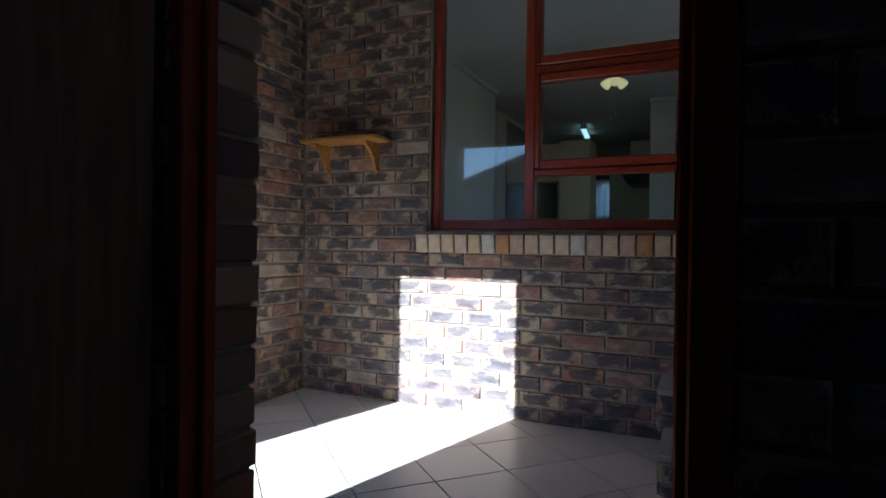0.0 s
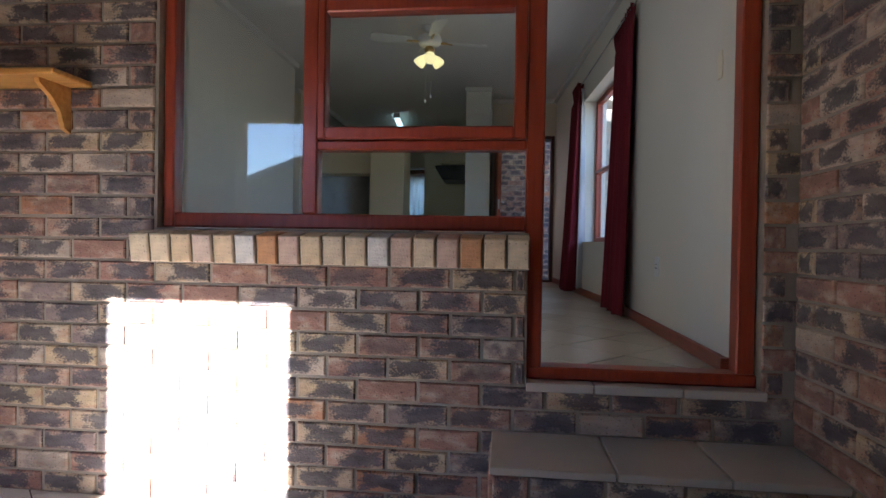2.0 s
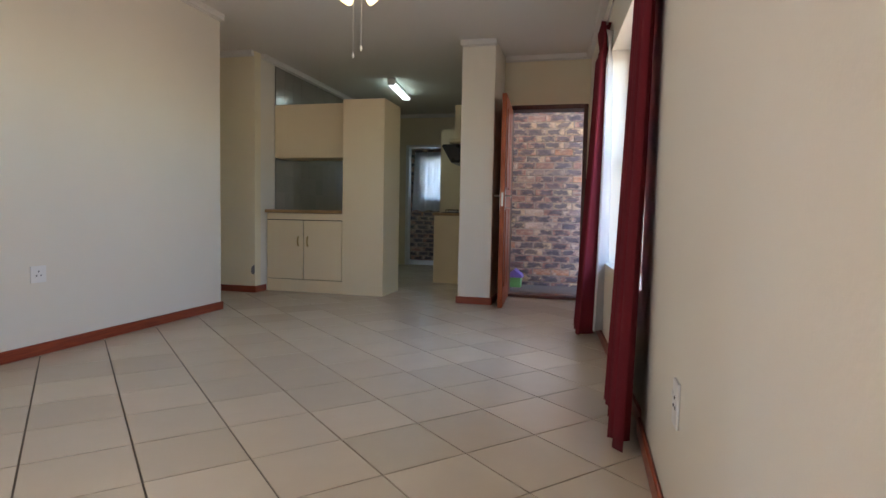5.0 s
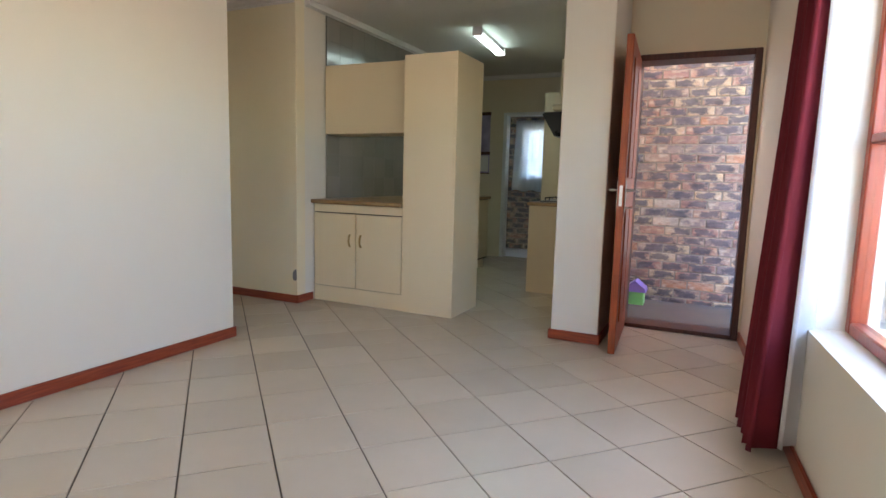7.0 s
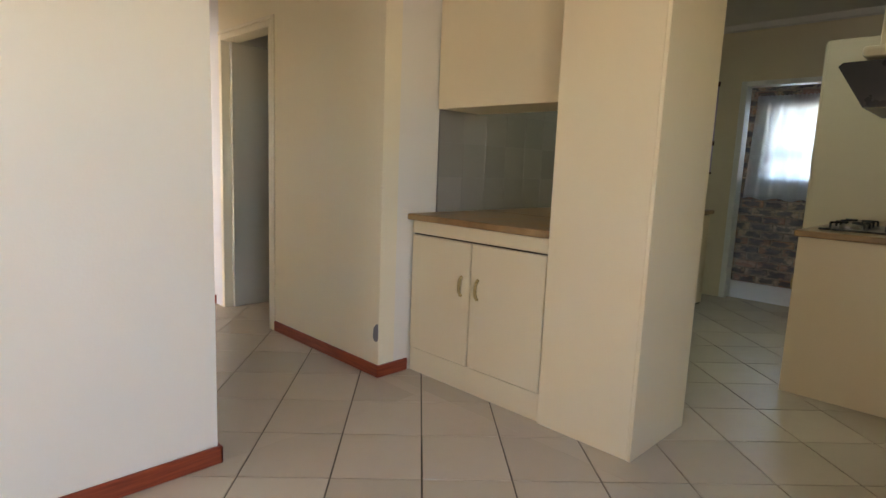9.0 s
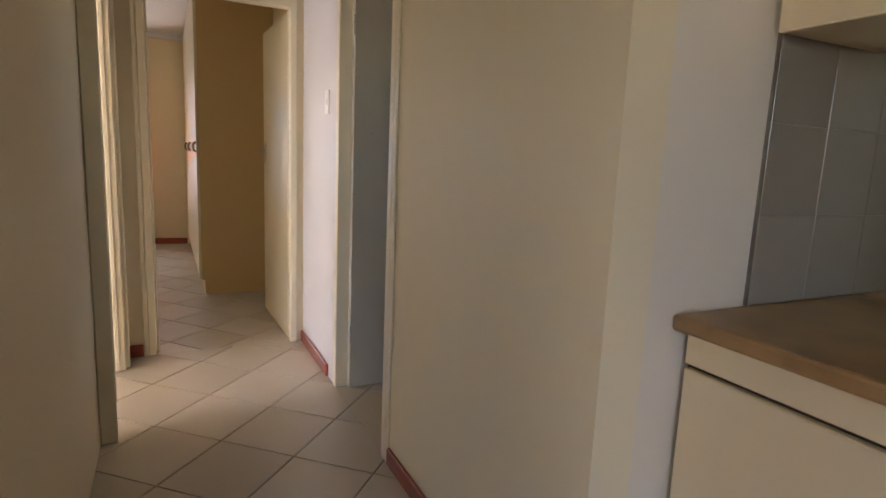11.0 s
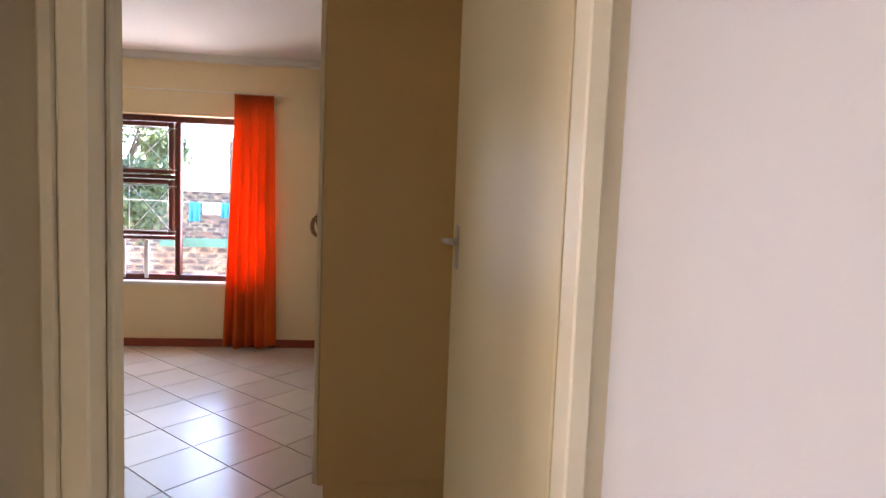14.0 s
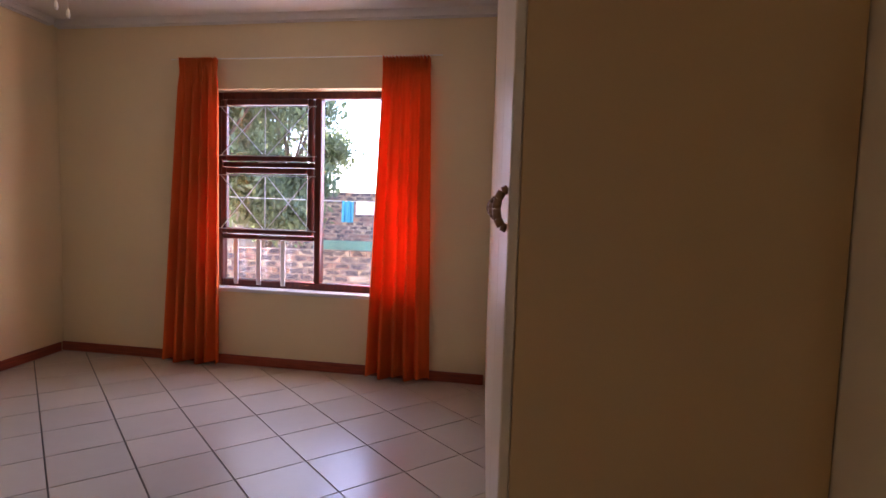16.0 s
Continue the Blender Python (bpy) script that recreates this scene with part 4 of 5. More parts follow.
a = [bm.verts.new((x, 7.08, z)) for x, z in prof]
b = [bm.verts.new((x, 7.72, z)) for x, z in prof]
bm.faces.new(a)
bm.faces.new(b[::-1])
for k in range(5):
    bm.faces.new((a[k], a[(k + 1) % 5], b[(k + 1) % 5], b[k]))
part("canopy", bm, BLACK, hood)
part("ledge", boxed(-1.12, -0.605, 7.04, 7.76, 1.805, 1.86, bevel=0.02, seg=2), CREAM, hood)
part("chimney", boxed(-1.06, -0.605, 7.12, 7.68, 1.861, 2.30, bevel=0.003), CREAM, hood)
larder = empty("tall_cabinet", "tall cream larder cabinet beside the back doorway", "cabinet", "kitchen units")
part("body", boxed(-1.57, -0.605, 8.46, 9.04, 0.0, 2.19, bevel=0.003), CREAM, larder)
part("door", boxed(-1.588, -1.571, 8.465, 9.035, 0.1, 2.18, bevel=0.003), CREAM, larder)
cal = empty("wall_calendar", "lilac and white wall calendar with dark strips on the kitchen wall", "calendar")
part("sheet", boxed(-2.80, -2.60, 9.250, 9.2555, 1.21, 2.05, bevel=0.001), LILAC, cal, "lilac printed sheet")
part("page", boxed(-2.785, -2.615, 9.2465, 9.2495, 1.23, 1.46, bevel=0.001), WHITE, cal, "white page")
for z0, z1 in ((2.03, 2.075), (1.47, 1.515), (1.195, 1.212)):
    part("strip", boxed(-2.81, -2.59, 9.240, 9.2495, z0, z1, bevel=0.002), FRAME_DARK, cal, "dark timber strip")

# ---- lamps ----
tube_lamp = empty("ceiling_light", "lit fluorescent batten lamp on the kitchen ceiling", "ceiling lamp", at=(-1.84, 7.18, CZ), turn=6)
part("housing", boxed(-0.035, 0.035, -0.455, 0.455, -0.05, -0.001, bevel=0.004), WHITE, tube_lamp)
part("end_cap", boxed(-0.05, 0.05, -0.475, -0.455, -0.085, -0.002, bevel=0.004), WHITE, tube_lamp)
part("end_cap", boxed(-0.05, 0.05, 0.455, 0.475, -0.085, -0.002, bevel=0.004), WHITE, tube_lamp)
part("diffuser", boxed(-0.045, 0.045, -0.454, 0.454, -0.08, -0.051, bevel=0.01, seg=2), LAMP_WHITE, tube_lamp)
area("kitchen_lamp_light", (-1.84, 7.18, CZ - 0.10), (-1.84, 7.18, 0), 0.1, 0.9, 0.06, (0.72, 1.0, 0.98))

def ceiling_fan(label, at, top, turn, ends):
    """Four blades at local z = 0 under a rod up to top; three tulip lamps and two pull chains below."""
    fan = empty("ceiling_fan", label, "ceiling fan", "ceiling fans", at=at, turn=turn)
    part("rod", tube(bmesh.new(), (0, 0, 0.04), (0, 0, top), 0.012), WHITE, fan)
    part("canopy", lathe(bmesh.new(), (0, 0, top - 0.06), [(0.03, 0), (0.06, 0.03), (0.065, 0.059)], 18), WHITE, fan, smooth=True)
    part("motor", lathe(bmesh.new(), (0, 0, -0.045), [(0.05, 0), (0.10, 0.02), (0.115, 0.06), (0.10, 0.10), (0.04, 0.12)], 22), WHITE, fan, smooth=True)
    for k in range(4):
        a = math.pi / 2 * k
        bm = bmesh.new()
        pts = [(0.17, -0.045), (0.50, -0.065), (0.55, -0.05), (0.565, 0.0), (0.55, 0.05), (0.50, 0.065), (0.17, 0.045)]
        c, s = math.cos(a), math.sin(a)
        lo = [bm.verts.new((x * c - y * s, x * s + y * c, y * 0.2)) for x, y in pts]
        hi = [bm.verts.new((x * c - y * s, x * s + y * c, 0.008 + y * 0.2)) for x, y in pts]
        bm.faces.new(lo[::-1])
        bm.faces.new(hi)
        for i in range(7):
            bm.faces.new((lo[i], lo[(i + 1) % 7], hi[(i + 1) % 7], hi[i]))
        blade = part("blade", bm, WHITE, fan)
        part("bracket", tube(bmesh.new(), (0.09 * c, 0.09 * s, 0.0), (0.22 * c, 0.22 * s, -0.003), 0.012, 8), BRASS, blade)
    part("light_hub", lathe(bmesh.new(), (0, 0, -0.12), [(0.02, 0), (0.045, 0.02), (0.05, 0.05), (0.03, 0.08)], 16), BRASS, fan, smooth=True)
    for k in range(3):
        a = 2 * math.pi * k / 3 + 0.4
        d = Vector((math.cos(a) * 0.75, math.sin(a) * 0.75, -0.66))
        p = Vector((0, 0, -0.09)) + d * 0.05
        part("lamp_shade", lathe(bmesh.new(), p, [(0.018, 0), (0.03, 0.02), (0.05, 0.06), (0.058, 0.10), (0.05, 0.115), (0.02, 0.12)], 16, d), LAMP_WARM, fan, "lit frosted tulip shade", True)
    for dx, z in zip((0.02, -0.03), ends):
        bm = tube(bmesh.new(), (dx, 0.02, -0.11), (dx, 0.02, z), 0.001, 5)
        lathe(bm, (dx, 0.02, z - 0.035), [(0.004, 0), (0.008, 0.01), (0.006, 0.028), (0.002, 0.036)], 8)
        part("pull_chain", bm, WHITE, fan)
    return fan


ceiling_fan("white four-blade ceiling fan at rest with lit tulip lamps", (-0.80, 3.25, 2.42), CZ - 2.42, 18, (-0.49, -0.535))
ceiling_fan("white four-blade bedroom ceiling fan at rest, tulip lamps lit", (-8.1, 3.08, 2.28), BCZ - 2.28, 167, (-0.345, -0.33))


# ---- small fittings ----
def wall_plate(name, label, category, x, y, z, nx, ny, w, h, rocker):
    p = empty(name, label, category)
    tx, ty = abs(ny), abs(nx)
    def plate(nm, hw, hh, d0, d1, mat, dz=0.0, ds=0.0):
        xs = sorted((x + nx * d0 - tx * (hw - ds), x + nx * d1 + tx * (hw + ds)))
        ys = sorted((y + ny * d0 - ty * (hw - ds), y + ny * d1 + ty * (hw + ds)))
        return part(nm, boxed(xs[0], xs[1], ys[0], ys[1], z + dz - hh, z + dz + hh, bevel=0.0015), mat, p)
    plate("plate", w / 2, h / 2, 0.0005, 0.008, WHITE)
    if rocker == "switch":
        plate("rocker", 0.008, 0.016, 0.008, 0.012, WHITE)
    elif rocker == "socket":
        for ds, dz in ((0, 0.016), (-0.014, -0.008), (0.014, -0.008)):
            plate("pin_hole", 0.004, 0.004, 0.008, 0.0086, BLACK, dz, ds)
        plate("rocker", 0.006, 0.009, 0.008, 0.011, WHITE, 0.02, 0.03)
    return p


wall_plate("wall_socket", "white square wall socket with three round holes", "socket", -2.52, 2.55, 0.485, 1, 0, 0.10, 0.10, "socket")
wall_plate("wall_socket", "white wall socket low on the window wall", "socket", 0.86, 1.46, 0.40, -1, 0, 0.075, 0.12, "socket")
wall_plate("light_switch", "white upright light switch beside the bedroom door", "switch", -4.965, 5.32, 1.455, 0, -1, 0.07, 0.12, "switch")
blank = wall_plate("blank_plate", "faded cream blank plate on the window wall", "plate", 0.86, 0.50, 1.31, -1, 0, 0.05, 0.12, "")
blank.children[0].data.materials[0] = TRIM
chip = bmesh.new()
ring = [(-2.878, 0.225), (-2.868, 0.203), (-2.845, 0.198), (-2.832, 0.215), (-2.833, 0.262), (-2.836, 0.302), (-2.852, 0.296), (-2.872, 0.272)]
lo_ring, hi_ring = [chip.verts.new((x, 5.3195, z)) for x, z in ring], [chip.verts.new((x, 5.3175, z)) for x, z in ring]
chip.faces.new(lo_ring), chip.faces.new(hi_ring[::-1])
for k in range(8):
    chip.faces.new((lo_ring[k], lo_ring[(k + 1) % 8], hi_ring[(k + 1) % 8], hi_ring[k]))
tagged(part("plaster_chip", chip, GREY_WALL), "grey chipped patch on the wall corner", "chipped plaster")

shelf = empty("wall_shelf", "small varnished pine shelf on two curved brackets on the brick wall", "shelf")
part("board", boxed(-2.24, -1.68, -0.20, -0.001, 1.105, 1.127, bevel=0.004), PINE, shelf)
for x in (-2.15, -1.78):
    bm = bmesh.new()
    prof = [(-0.002, 1.104), (-0.16, 1.104), (-0.155, 1.085), (-0.10, 1.05), (-0.055, 1.0), (-0.035, 0.94), (-0.002, 0.925)]
    a = [bm.verts.new((x - 0.01, y, z)) for y, z in prof]
    b = [bm.verts.new((x + 0.01, y, z)) for y, z in prof]
    bm.faces.new(a)
    bm.faces.new(b[::-1])
    for k in range(len(prof)):
        bm.faces.new((a[k], a[(k + 1) % len(prof)], b[(k + 1) % len(prof)], b[k]))
    part("bracket", bm, PINE, shelf)

toy = empty("toy_house", "small green box with a purple pitched lid on the entrance path", "box", at=(-0.22, 7.02, -0.04))
part("body", boxed(-0.08, 0.08, -0.08, 0.08, 0.0, 0.16, bevel=0.006), GREEN, toy)
bm = bmesh.new()
prof = [(-0.10, 0.155), (0.10, 0.155), (0.09, 0.19), (0.0, 0.26), (-0.09, 0.19)]
a = [bm.verts.new((x, -0.1, z)) for x, z in prof]
b = [bm.verts.new((x, 0.1, z)) for x, z in prof]
bm.faces.new(a)
bm.faces.new(b[::-1])
for k in range(5):
    bm.faces.new((a[k], a[(k + 1) % 5], b[(k + 1) % 5], b[k]))
part("lid", bm, PURPLE, toy)

# ---- bedroom cupboard ----
cup = empty("wardrobe", "tall cream built-in wardrobe with bow handles along the bedroom wall", "wardrobe")
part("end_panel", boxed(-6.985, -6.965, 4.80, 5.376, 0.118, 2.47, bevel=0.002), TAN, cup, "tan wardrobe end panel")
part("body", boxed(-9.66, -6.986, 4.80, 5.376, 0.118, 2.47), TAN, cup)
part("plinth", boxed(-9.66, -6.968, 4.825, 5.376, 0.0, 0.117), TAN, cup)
for i in range(5):
    x1 = -6.966 - i * 0.538
    d = part("door", boxed(x1 - 0.533, x1, 4.779, 4.799, 0.125, 2.46, bevel=0.003), CREAM, cup)
    cup_handle(d, x1 - (0.05 if i % 2 == 0 else 0.48), 4.779, 1.20, 0, -1, HANDLE_WOOD, 0.038)

# ---- outside ----
gable = empty("house", "grey plastered neighbour's house with a pitched roof", "house")
bm = bmesh.new()
gx0, gx1, gz = -9.0, 3.0, lambda x: 1.33 + (min(x, -2.0) + 6.33) * 0.37 - max(0, x + 2.0) * 0.37
prof = [(gx0, -0.62), (gx1, -0.62), (gx1, gz(gx1)), (-2.0, gz(-2.0)), (gx0, gz(gx0))]
for y in (-9.0, -14.0):
    bm.faces.new([bm.verts.new((x, y, z)) for x, z in prof])
bmesh.ops.bridge_loops(bm, edges=bm.edges[:])
part("wall", bm, GREY_WALL, gable)
bm = bmesh.new()
for x0, x1 in ((gx0 - 0.4, -2.0), (-2.0, gx1 + 0.4)):
    vs = [bm.verts.new((x, y, gz(x) + d)) for y in (-8.8, -14.2) for x in (x0, x1) for d in (0.002, 0.13)]
    for q in ((0, 1, 3, 2), (4, 6, 7, 5), (0, 4, 5, 1), (2, 3, 7, 6), (0, 2, 6, 4), (1, 5, 7, 3)):
        bm.faces.new([vs[i] for i in q])
part("roof", bm, ROOF, gable)


def tree(place, height, seed, spread):
    rng = random.Random(seed)
    t = empty("tree", "leafy green garden tree behind the wall", "tree", at=place)
    bm = bmesh.new()
    tube(bm, (0, 0, 0), (0.1, 0.05, height * 0.5), 0.14, 9, 0.09)
    tips = []
    for k in range(9):
        a, r = k * 2.4, spread * rng.uniform(0.5, 0.9)
        tip = Vector((math.cos(a) * r, math.sin(a) * r, height * rng.uniform(0.55, 0.95)))
        tube(bm, (0.1, 0.05, height * rng.uniform(0.3, 0.48)), tip, 0.05, 6, 0.015)
        tips.append(tip)
    part("trunk", bm, BARK, t)
    verts, faces = [], []
    for k in range(15000):
        tip = rng.choice(tips)
        c = tip + Vector((rng.gauss(0, 0.42), rng.gauss(0, 0.42), rng.gauss(0, 0.36))) * spread * 0.45
        q = Euler((rng.uniform(0, 6.3), rng.uniform(0, 6.3), rng.uniform(0, 6.3))).to_matrix()
        s = rng.uniform(0.05, 0.10)
        i = len(verts)
        verts += [c + q @ Vector(v) * s for v in ((-1, 0, 0), (0, -0.45, 0.1), (1, 0, 0), (0, 0.45, 0.1))]
        faces.append((i, i + 1, i + 2, i + 3))
    me = bpy.data.meshes.new("crown")
    me.from_pydata([tuple(v) for v in verts], [], faces)
    me.materials.append(LEAF)
    new("crown", me).parent = t
    return t


tree((-14.6, 0.15, -0.62), 4.6, 3, 1.7)
tree((-15.7, 0.85, -0.62), 2.7, 11, 1.0)
tree((-17.5, -1.2, -0.62), 6.0, 5, 2.4)
tree((-18.6, 0.2, -0.62), 5.2, 8, 1.4)
line = empty("washing_line", "washing line with blue and white cloths pegged on it", "washing line")
part("cord", tube(bmesh.new(), (-13.0, 0.5, 1.24), (-13.0, 5.5, 1.20), 0.004, 5), WHITE, line)
for y, w, h, mat in ((2.95, 0.15, 0.27, CYAN_CLOTH), (3.13, 0.24, 0.17, WHITE_CLOTH), (3.37, 0.12, 0.21, CYAN_CLOTH), (3.5, 0.2, 0.25, WHITE_CLOTH)):
    bm = bmesh.new()
    cols = 8
    top = [bm.verts.new((-13.0 + 0.012 * math.sin(c * 1.7), y + w * c / cols, 1.225)) for c in range(cols + 1)]
    low = [bm.verts.new((-13.0 + 0.03 * math.sin(c * 1.7 + 1), y + w * c / cols, 1.225 - h)) for c in range(cols + 1)]
    for c in range(cols):
        bm.faces.new((top[c], top[c + 1], low[c + 1], low[c]))
    part("cloth", bm, mat, line).modifiers.new("thickness", "SOLIDIFY").thickness = 0.004
tagged(part("shade_net", boxed(-13.32, -13.28, 2.5, 9.0, 0.58, 0.70), GREEN_SHEET), "green shade net strip along the garden wall", "shade net")


# ---- bricks ----
def brick_mesh(w, h, d, mat, name="brick"):
    """One face brick: w wide, h high, its worn face at y = 0 and its back at y = d; the map of the face runs from 0 to 1."""
    bm = bmesh.new()
    uvl = bm.loops.layers.uv.new("UVMap")
    c = 0.005
    ring0 = [(c, 0, c), (w - c, 0, c), (w - c, 0, h - c), (c, 0, h - c)]
    ring1 = [(0, c, 0), (w, c, 0), (w, c, h), (0, c, h)]
    ring2 = [(0, d, 0), (w, d, 0), (w, d, h), (0, d, h)]
    rs = [[bm.verts.new(p) for p in r] for r in (ring0, ring1, ring2)]
    bm.faces.new(rs[0])
    for a, b in zip(rs, rs[1:]):
        for k in range(4):
            bm.faces.new((a[k], b[k], b[(k + 1) % 4], a[(k + 1) % 4]))
    for f in bm.faces:
        for lp in f.loops:
            lp[uvl].uv = (lp.vert.co.x / w, lp.vert.co.z / h)
    return finish(bm, name, mat)


COURSE, BLEN, JOINT = 0.085, 0.222, 0.011
mesh_cache = {}


def lay(parent, origin, turn, width, z0, z1, holes=(), near=None, deep=0.028, seed=1, bulk=True):
    """Lays stretcher-bond bricks on a wall face that starts at origin and runs along its own x, turned about z. Inside near (u0, u1, z0, z1) each
    brick is a piece of its own; the rest is joined."""
    rng = random.Random(seed)
    base_m = pose(origin[0], origin[1], 0, 0, 0, turn)
    verts, faces, uvs, count = [], [], [], 0
    rows = int(round((z1 - z0) / COURSE))
    for r in range(rows):
        za = z0 + r * COURSE
        u = -(BLEN + JOINT) * (0.5 if r % 2 else 0.0)
        while u < width:
            a, b = max(u, 0.0), min(u + BLEN, width)
            u += BLEN + JOINT
            spans = [(a, b)]
            for h in holes:
                if za + COURSE * 0.5 > h[2] and za + COURSE * 0.5 < h[3]:
                    nxt = []
                    for s, e in spans:
                        if e <= h[0] or s >= h[1]:
                            nxt.append((s, e))
                        else:
                            if s < h[0]:
                                nxt.append((s, h[0]))
                            if e > h[1]:
                                nxt.append((h[1], e))
                    spans = nxt
            for s, e in spans:
                w = round(e - s, 2)
                if w < 0.03:
                    continue
                hgt = COURSE - JOINT
                out = rng.uniform(-0.002, 0.003)
                dz = rng.uniform(-0.0015, 0.0015)
                if near and near[0] <= s <= near[1] and near[2] <= za <= near[3] and count < 300:
                    if (w, hgt) not in mesh_cache:
                        mesh_cache[w, hgt] = brick_mesh(w, hgt, deep + 0.006, BRICK_P)
                    ob = new("brick", mesh_cache[w, hgt])
                    ob.parent = parent
                    ob.matrix_world = base_m @ pose(s, -out, za + dz, 0, rng.uniform(-0.35, 0.35), rng.uniform(-0.5, 0.5))
                    count += 1
                elif bulk:
                    c, i = 0.005, len(verts)
                    d = deep + 0.006
                    ring = [(c, 0, c), (w - c, 0, c), (w - c, 0, hgt - c), (c, 0, hgt - c), (0, c, 0), (w, c, 0), (w, c, hgt), (0, c, hgt), (0, d, 0), (w, d, 0), (w, d, hgt), (0, d, hgt)]
                    verts += [tuple(base_m @ Vector((s + x, -out + y, za + dz + z))) for x, y, z in ring]
                    fs = [(0, 1, 2, 3)]
                    for k in range(4):
                        n = (k + 1) % 4
                        fs += [(k, k + 4, n + 4, n), (k + 4, k + 8, n + 8, n + 4)]
                    faces += [tuple(i + q for q in f) for f in fs]
                    for f in fs:
                        uvs += [(ring[q][0] / w, ring[q][2] / hgt) for q in f]
    if verts:
        me = bpy.data.meshes.new("bricks")
        me.from_pydata(verts, [], faces)
        lay_uv = me.uv_layers.new(name="UVMap")
        lay_uv.data.foreach_set("uv", [c for p in uvs for c in p])
        me.materials.append(BRICK_J)
        me.update()
        bm = bmesh.new()
        bm.from_mesh(me)
        bmesh.ops.recalc_face_normals(bm, faces=bm.faces)
        bm.to_mesh(me)
        bm.free()
        ob = tagged(new("bricks", me), kind="stuff")
        ob.parent = parent


# patio: the face towards the patio is at y = 0, x = -2.34, x = 0.945 and y = -2.15
lay(front_brick, (-2.34, 0.0), 0, 3.285, PZ, 2.4, [(-1.42 + 2.34, 0.04 + 2.34, 0.42, 2.06), (0.02 + 2.34, 0.84 + 2.34, -0.02, 2.06)], (0.0, 3.0, -0.6, 1.05), seed=3)
lay(west_brick, (-2.34, -2.16), 90, 2.15, PZ, 2.4, (), (0.6, 2.2, -0.6, 2.2), seed=5)
lay(east_brick, (0.945, -0.001), -90, 2.15, PZ, 2.4, (), (0.0, 1.4, -0.6, 1.5), seed=6)
lay(south_brick, (0.945, -2.15), 180, 3.285, PZ, 2.4, [(0.945 + 1.45, 0.945 + 2.24, -0.7, 1.5), (0.945 - 0.12, 0.945 + 0.77, -0.7, 1.56)], None, seed=7)
lay(south_brick, (-2.46, -2.37), 0, 3.5, PZ, 2.4, [(2.46 - 2.24, 2.46 - 1.45, -0.7, 1.5), (2.46 - 0.77, 2.46 + 0.12, -0.7, 1.56)], (1.2, 3.4, -0.6, 1.5), seed=8)
lay(porch, (-0.48, 7.25), 0, 3.0, -0.04, 2.78, (), (0.1, 1.3, -0.1, 2.3), seed=9)
lay(scullery, (-3.1, 10.40), 0, 2.7, 0.0, 2.5, [(0.68, 1.55, 1.15, 1.98)], (0.2, 1.6, -0.1, 1.2), seed=10)
lay(steps, (-0.05, -0.70), 0, 1.0, -0.53, -0.36, (), (0, 1.1, -0.6, 0), seed=11)
lay(steps, (-0.08, -0.32), 0, 1.02, -0.36, -0.19, (), (0, 1.1, -0.6, 0), seed=12)
lay(steps, (-0.095, -0.0), -90, 0.31, -0.36, -0.19, (), (0, 1.1, -0.6, 0), seed=13)
lay(steps, (-0.065, -0.01), -90, 0.68, -0.53, -0.36, (), (0, 1.1, -0.6, 0), seed=14)
# ragged brick ends in the entry's reveal
for r in range(24):
    e = random.uniform(0.0, 0.012)
    part("brick", boxed(-0.80, -0.766 + e, -2.28, -2.152, PZ + r * COURSE, PZ + r * COURSE + COURSE - JOINT, bevel=0.004), BRICK_P, south_brick)
# the sloping sill of bricks on edge
sill = empty("brick_sill", "sloping window sill of cream and orange bricks on edge", "sill", kind="structure")
sill_me = None
SN = 18
for i in range(SN):
    if sill_me is None:
        sill_me = brick_mesh(0.075, 0.106, 0.15, SILL_BRICK, "sill_brick")
    b = new("brick", sill_me)
    b.parent = sill
    b.matrix_world = pose(-1.457 + i * 1.497 / SN, -0.08, 0.43, 9, 0, random.uniform(-0.6, 0.6))
part("mortar_bed", boxed(-1.455, 0.03, -0.066, 0.045, 0.425, 0.52), MORTAR, sill)
# garden walls and the far house, seen through the bedroom and living room windows
garden = wall("wall_garden", MORTAR, "low face-brick garden wall", "y", -3, 10, -13.6, -13.362, -0.62, 0.5)
lay(garden, (-13.35, 1.0), 90, 6.0, -0.62, 0.58, (), None, seed=21)
garden2 = wall("wall_garden_back", MORTAR, "taller dark face-brick garden wall", "y", -3, 12, -17.6, -17.362, -0.62, 1.4)
lay(garden2, (-17.35, 0.0), 90, 8.0, -0.62, 1.42, (), None, seed=22)
far_house = empty("brick_house", "face-brick neighbour's house with a flat parapet", "house")
hw = part("wall", boxed(-25.0, -22.02, 2.0, 10.0, -0.62, 2.9), MORTAR, far_house)
part("roof", boxed(-25.1, -21.9, 1.9, 10.1, 2.9, 3.02), ROOF, far_house)
lay(hw, (-22.0, 2.0), 90, 5.0, -0.62, 2.85, (), None, seed=23)
east_house = wall("wall_neighbour_east", MORTAR, "sunlit face-brick neighbouring wall", "y", -4, 12, 4.212, 4.5, -0.62, 1.5)
lay(east_house, (4.2, 10.0), -90, 9.0, -0.62, 1.5, (), None, seed=24)


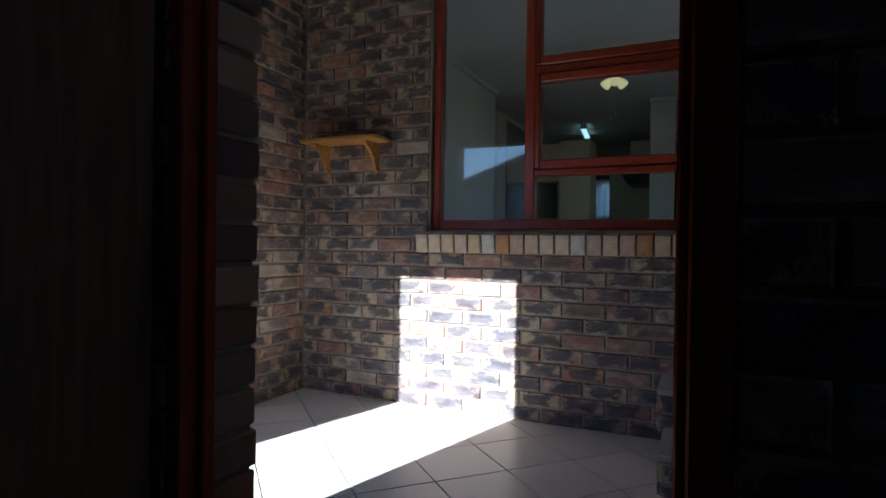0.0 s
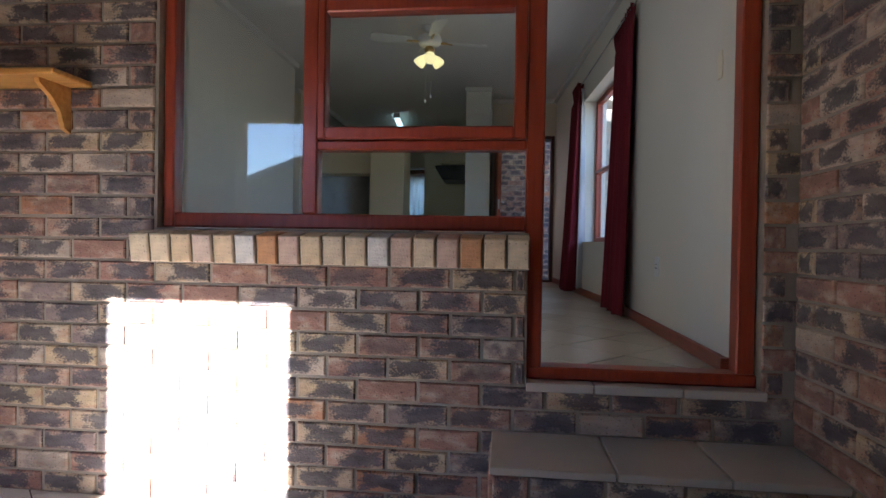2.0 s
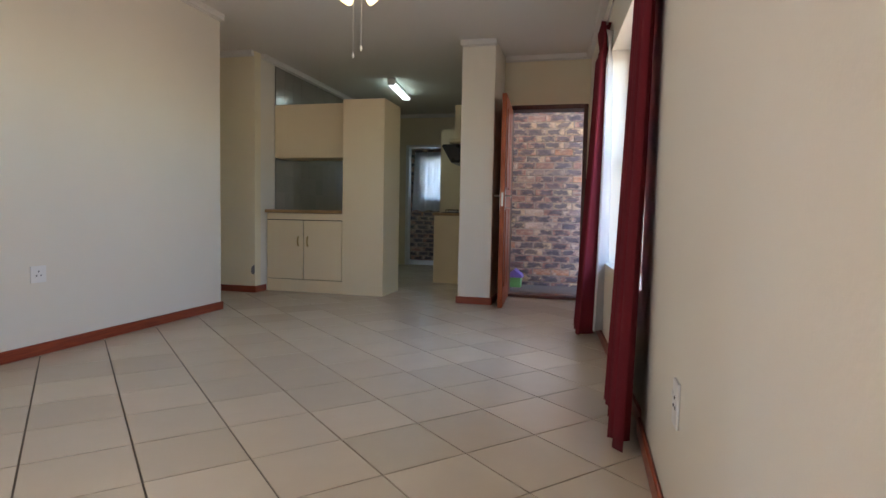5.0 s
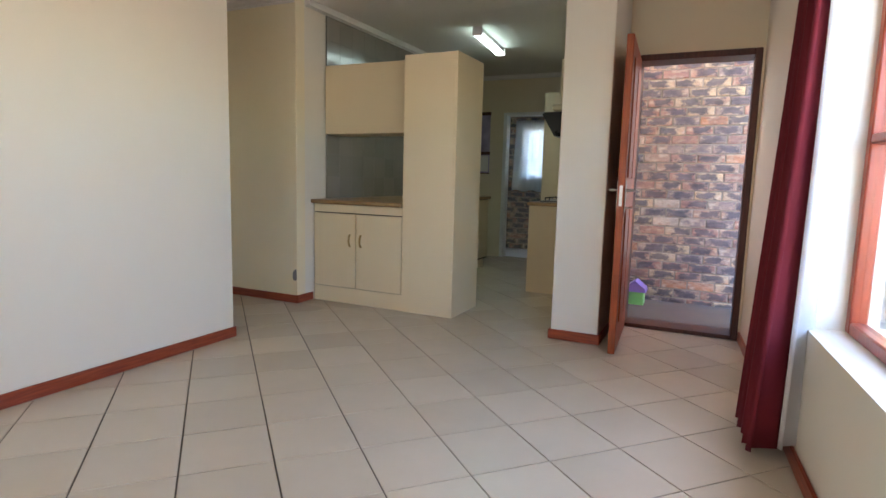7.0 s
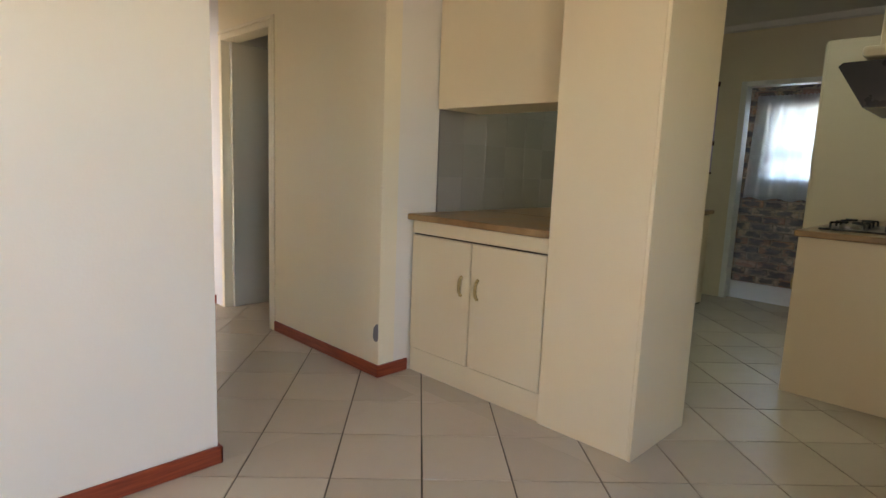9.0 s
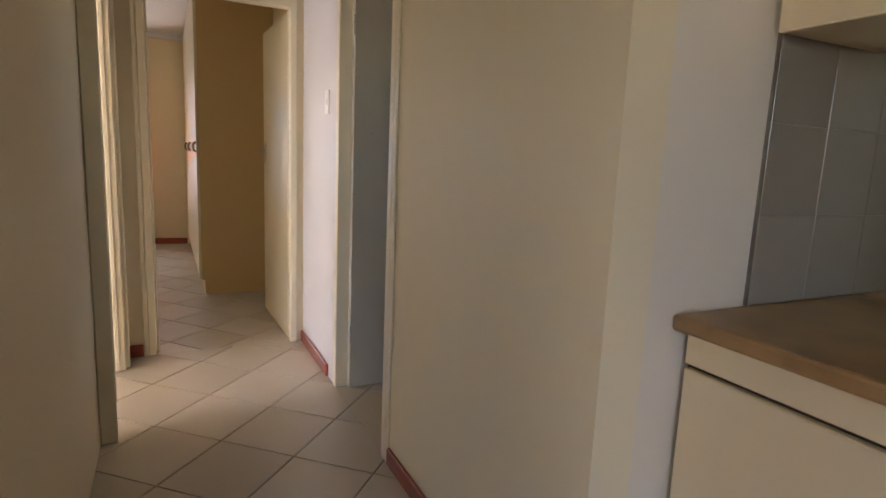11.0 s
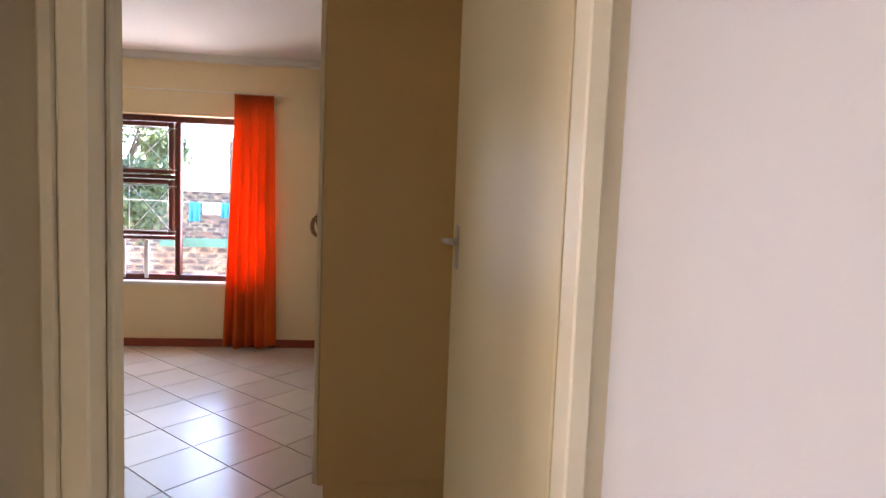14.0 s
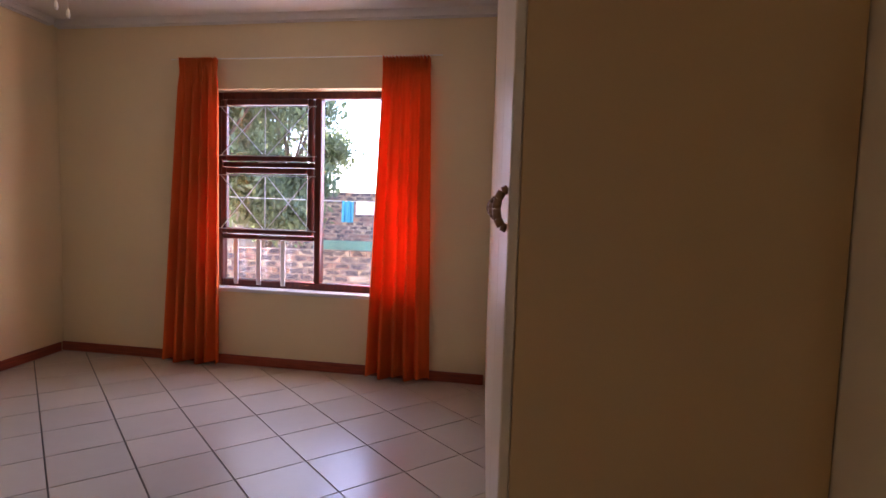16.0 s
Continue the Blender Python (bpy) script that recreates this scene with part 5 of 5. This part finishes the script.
# ---- floor tiles, laid diagonally ----
def clip(poly, x0, x1, y0, y1):
    for axis, lim, keep in ((0, x0, 1), (0, x1, -1), (1, y0, 1), (1, y1, -1)):
        out = []
        for p, q in zip(poly, poly[1:] + poly[:1]):
            ip, iq = (p[axis] - lim) * keep >= 0, (q[axis] - lim) * keep >= 0
            if ip:
                out.append(p)
            if ip != iq:
                t = (lim - p[axis]) / (q[axis] - p[axis])
                out.append((p[0] + (q[0] - p[0]) * t, p[1] + (q[1] - p[1]) * t))
        poly = out
        if len(poly) < 3:
            return []
    return poly


def pave(parent, rooms, centre, turn, size, deep, joint, z, mat_piece, mat_bulk, limit):
    """Tiles of size by deep on a grid through centre, turned, cut at the edges of each room (x0, x1, y0, y1)."""
    c, s = math.cos(radians(turn)), math.sin(radians(turn))
    done, bulk_v, bulk_f = 0, [], []
    whole = None
    half, half2 = size / 2 - joint / 2, deep / 2 - joint / 2
    for room in rooms:
        x0, x1, y0, y1 = room
        cx, cy = (x0 + x1) / 2 - centre[0], (y0 + y1) / 2 - centre[1]
        ui, vi = round((cx * c + cy * s) / size), round((-cx * s + cy * c) / deep)
        reach = int(math.hypot(x1 - x0, y1 - y0) / 2 / size) + 2
        for i in range(ui - reach, ui + reach + 1):
            for j in range(vi - reach, vi + reach + 1):
                u, v = (i + 0.5) * size, (j + 0.5) * deep
                mx, my = centre[0] + u * c - v * s, centre[1] + u * s + v * c
                corners = [(mx + a * c - b * s, my + a * s + b * c) for a, b in ((-half, -half2), (half, -half2), (half, half2), (-half, half2))]
                poly = clip(corners, x0, x1, y0, y1)
                if len(poly) < 3:
                    continue
                full = len(poly) == 4 and all(abs(p[0] - q[0]) + abs(p[1] - q[1]) < 1e-6 for p, q in zip(sorted(poly), sorted(corners)))
                tilt = random.uniform(-0.06, 0.06)
                if full and done < limit:
                    if whole is None:
                        whole = finish(boxed(-half, half, -half2, half2, -0.008, 0.0, bevel=0.0007), "tile", mat_piece)
                    ob = new("tile", whole)
                    ob.parent = parent
                    ob.matrix_world = pose(mx, my, z + random.uniform(-0.0004, 0.0004), tilt, random.uniform(-0.06, 0.06), turn)
                    done += 1
                else:
                    k, n = len(bulk_v), len(poly)
                    bulk_v += [(p[0], p[1], z) for p in poly] + [(p[0], p[1], z - 0.008) for p in poly]
                    bulk_f.append(tuple(range(k, k + n)))
                    bulk_f += [(k + a, k + n + a, k + n + (a + 1) % n, k + (a + 1) % n) for a in range(n)]
    if bulk_v:
        me = bpy.data.meshes.new("tiles")
        me.from_pydata(bulk_v, [], bulk_f)
        me.materials.append(mat_bulk)
        tagged(new("tiles", me), kind="stuff").parent = parent


pave(floor_ob, [(-2.52, 0.86, 0.135, 5.39), (-5.56, -2.521, 4.29, 5.32), (-2.83, -2.521, 5.321, 5.39), (-2.83, -0.60, 5.391, 9.37), (-0.269, 0.82, 5.391, 6.03),
                (-5.55, -2.63, 0.22, 4.289), (-5.56, -2.95, 5.321, 7.4)], (-0.5435, 2.1366), 47.33, 0.344, 0.352, 0.007, 0.0, TILE_P, TILE_J, 230)
pave(floor_ob, [(-10.1, -5.561, 1.52, 5.38)], (-8.687, 3.726), 41.0, 0.342, 0.3245, 0.007, 0.0, TILE_P, TILE_J, 70)
pave(patio_floor, [(-2.34, 0.945, -2.36, 0.0)], (-0.916, -0.489), 47, 0.336, 0.336, 0.006, PZ, PATIO_TILE, PATIO_TILE, 200)
pave(porch_floor, [(-0.45, 3.0, 6.25, 7.25)], (0.0, 6.25), 0, 0.336, 0.336, 0.008, -0.04, YARD_TILE, YARD_TILE, 60)
tagged(part("scullery_floor", boxed(-3.1, -0.5, 9.37, 10.41, -0.2, -0.004), YARD_TILE), "pale grey scullery floor", "floor", kind="structure")
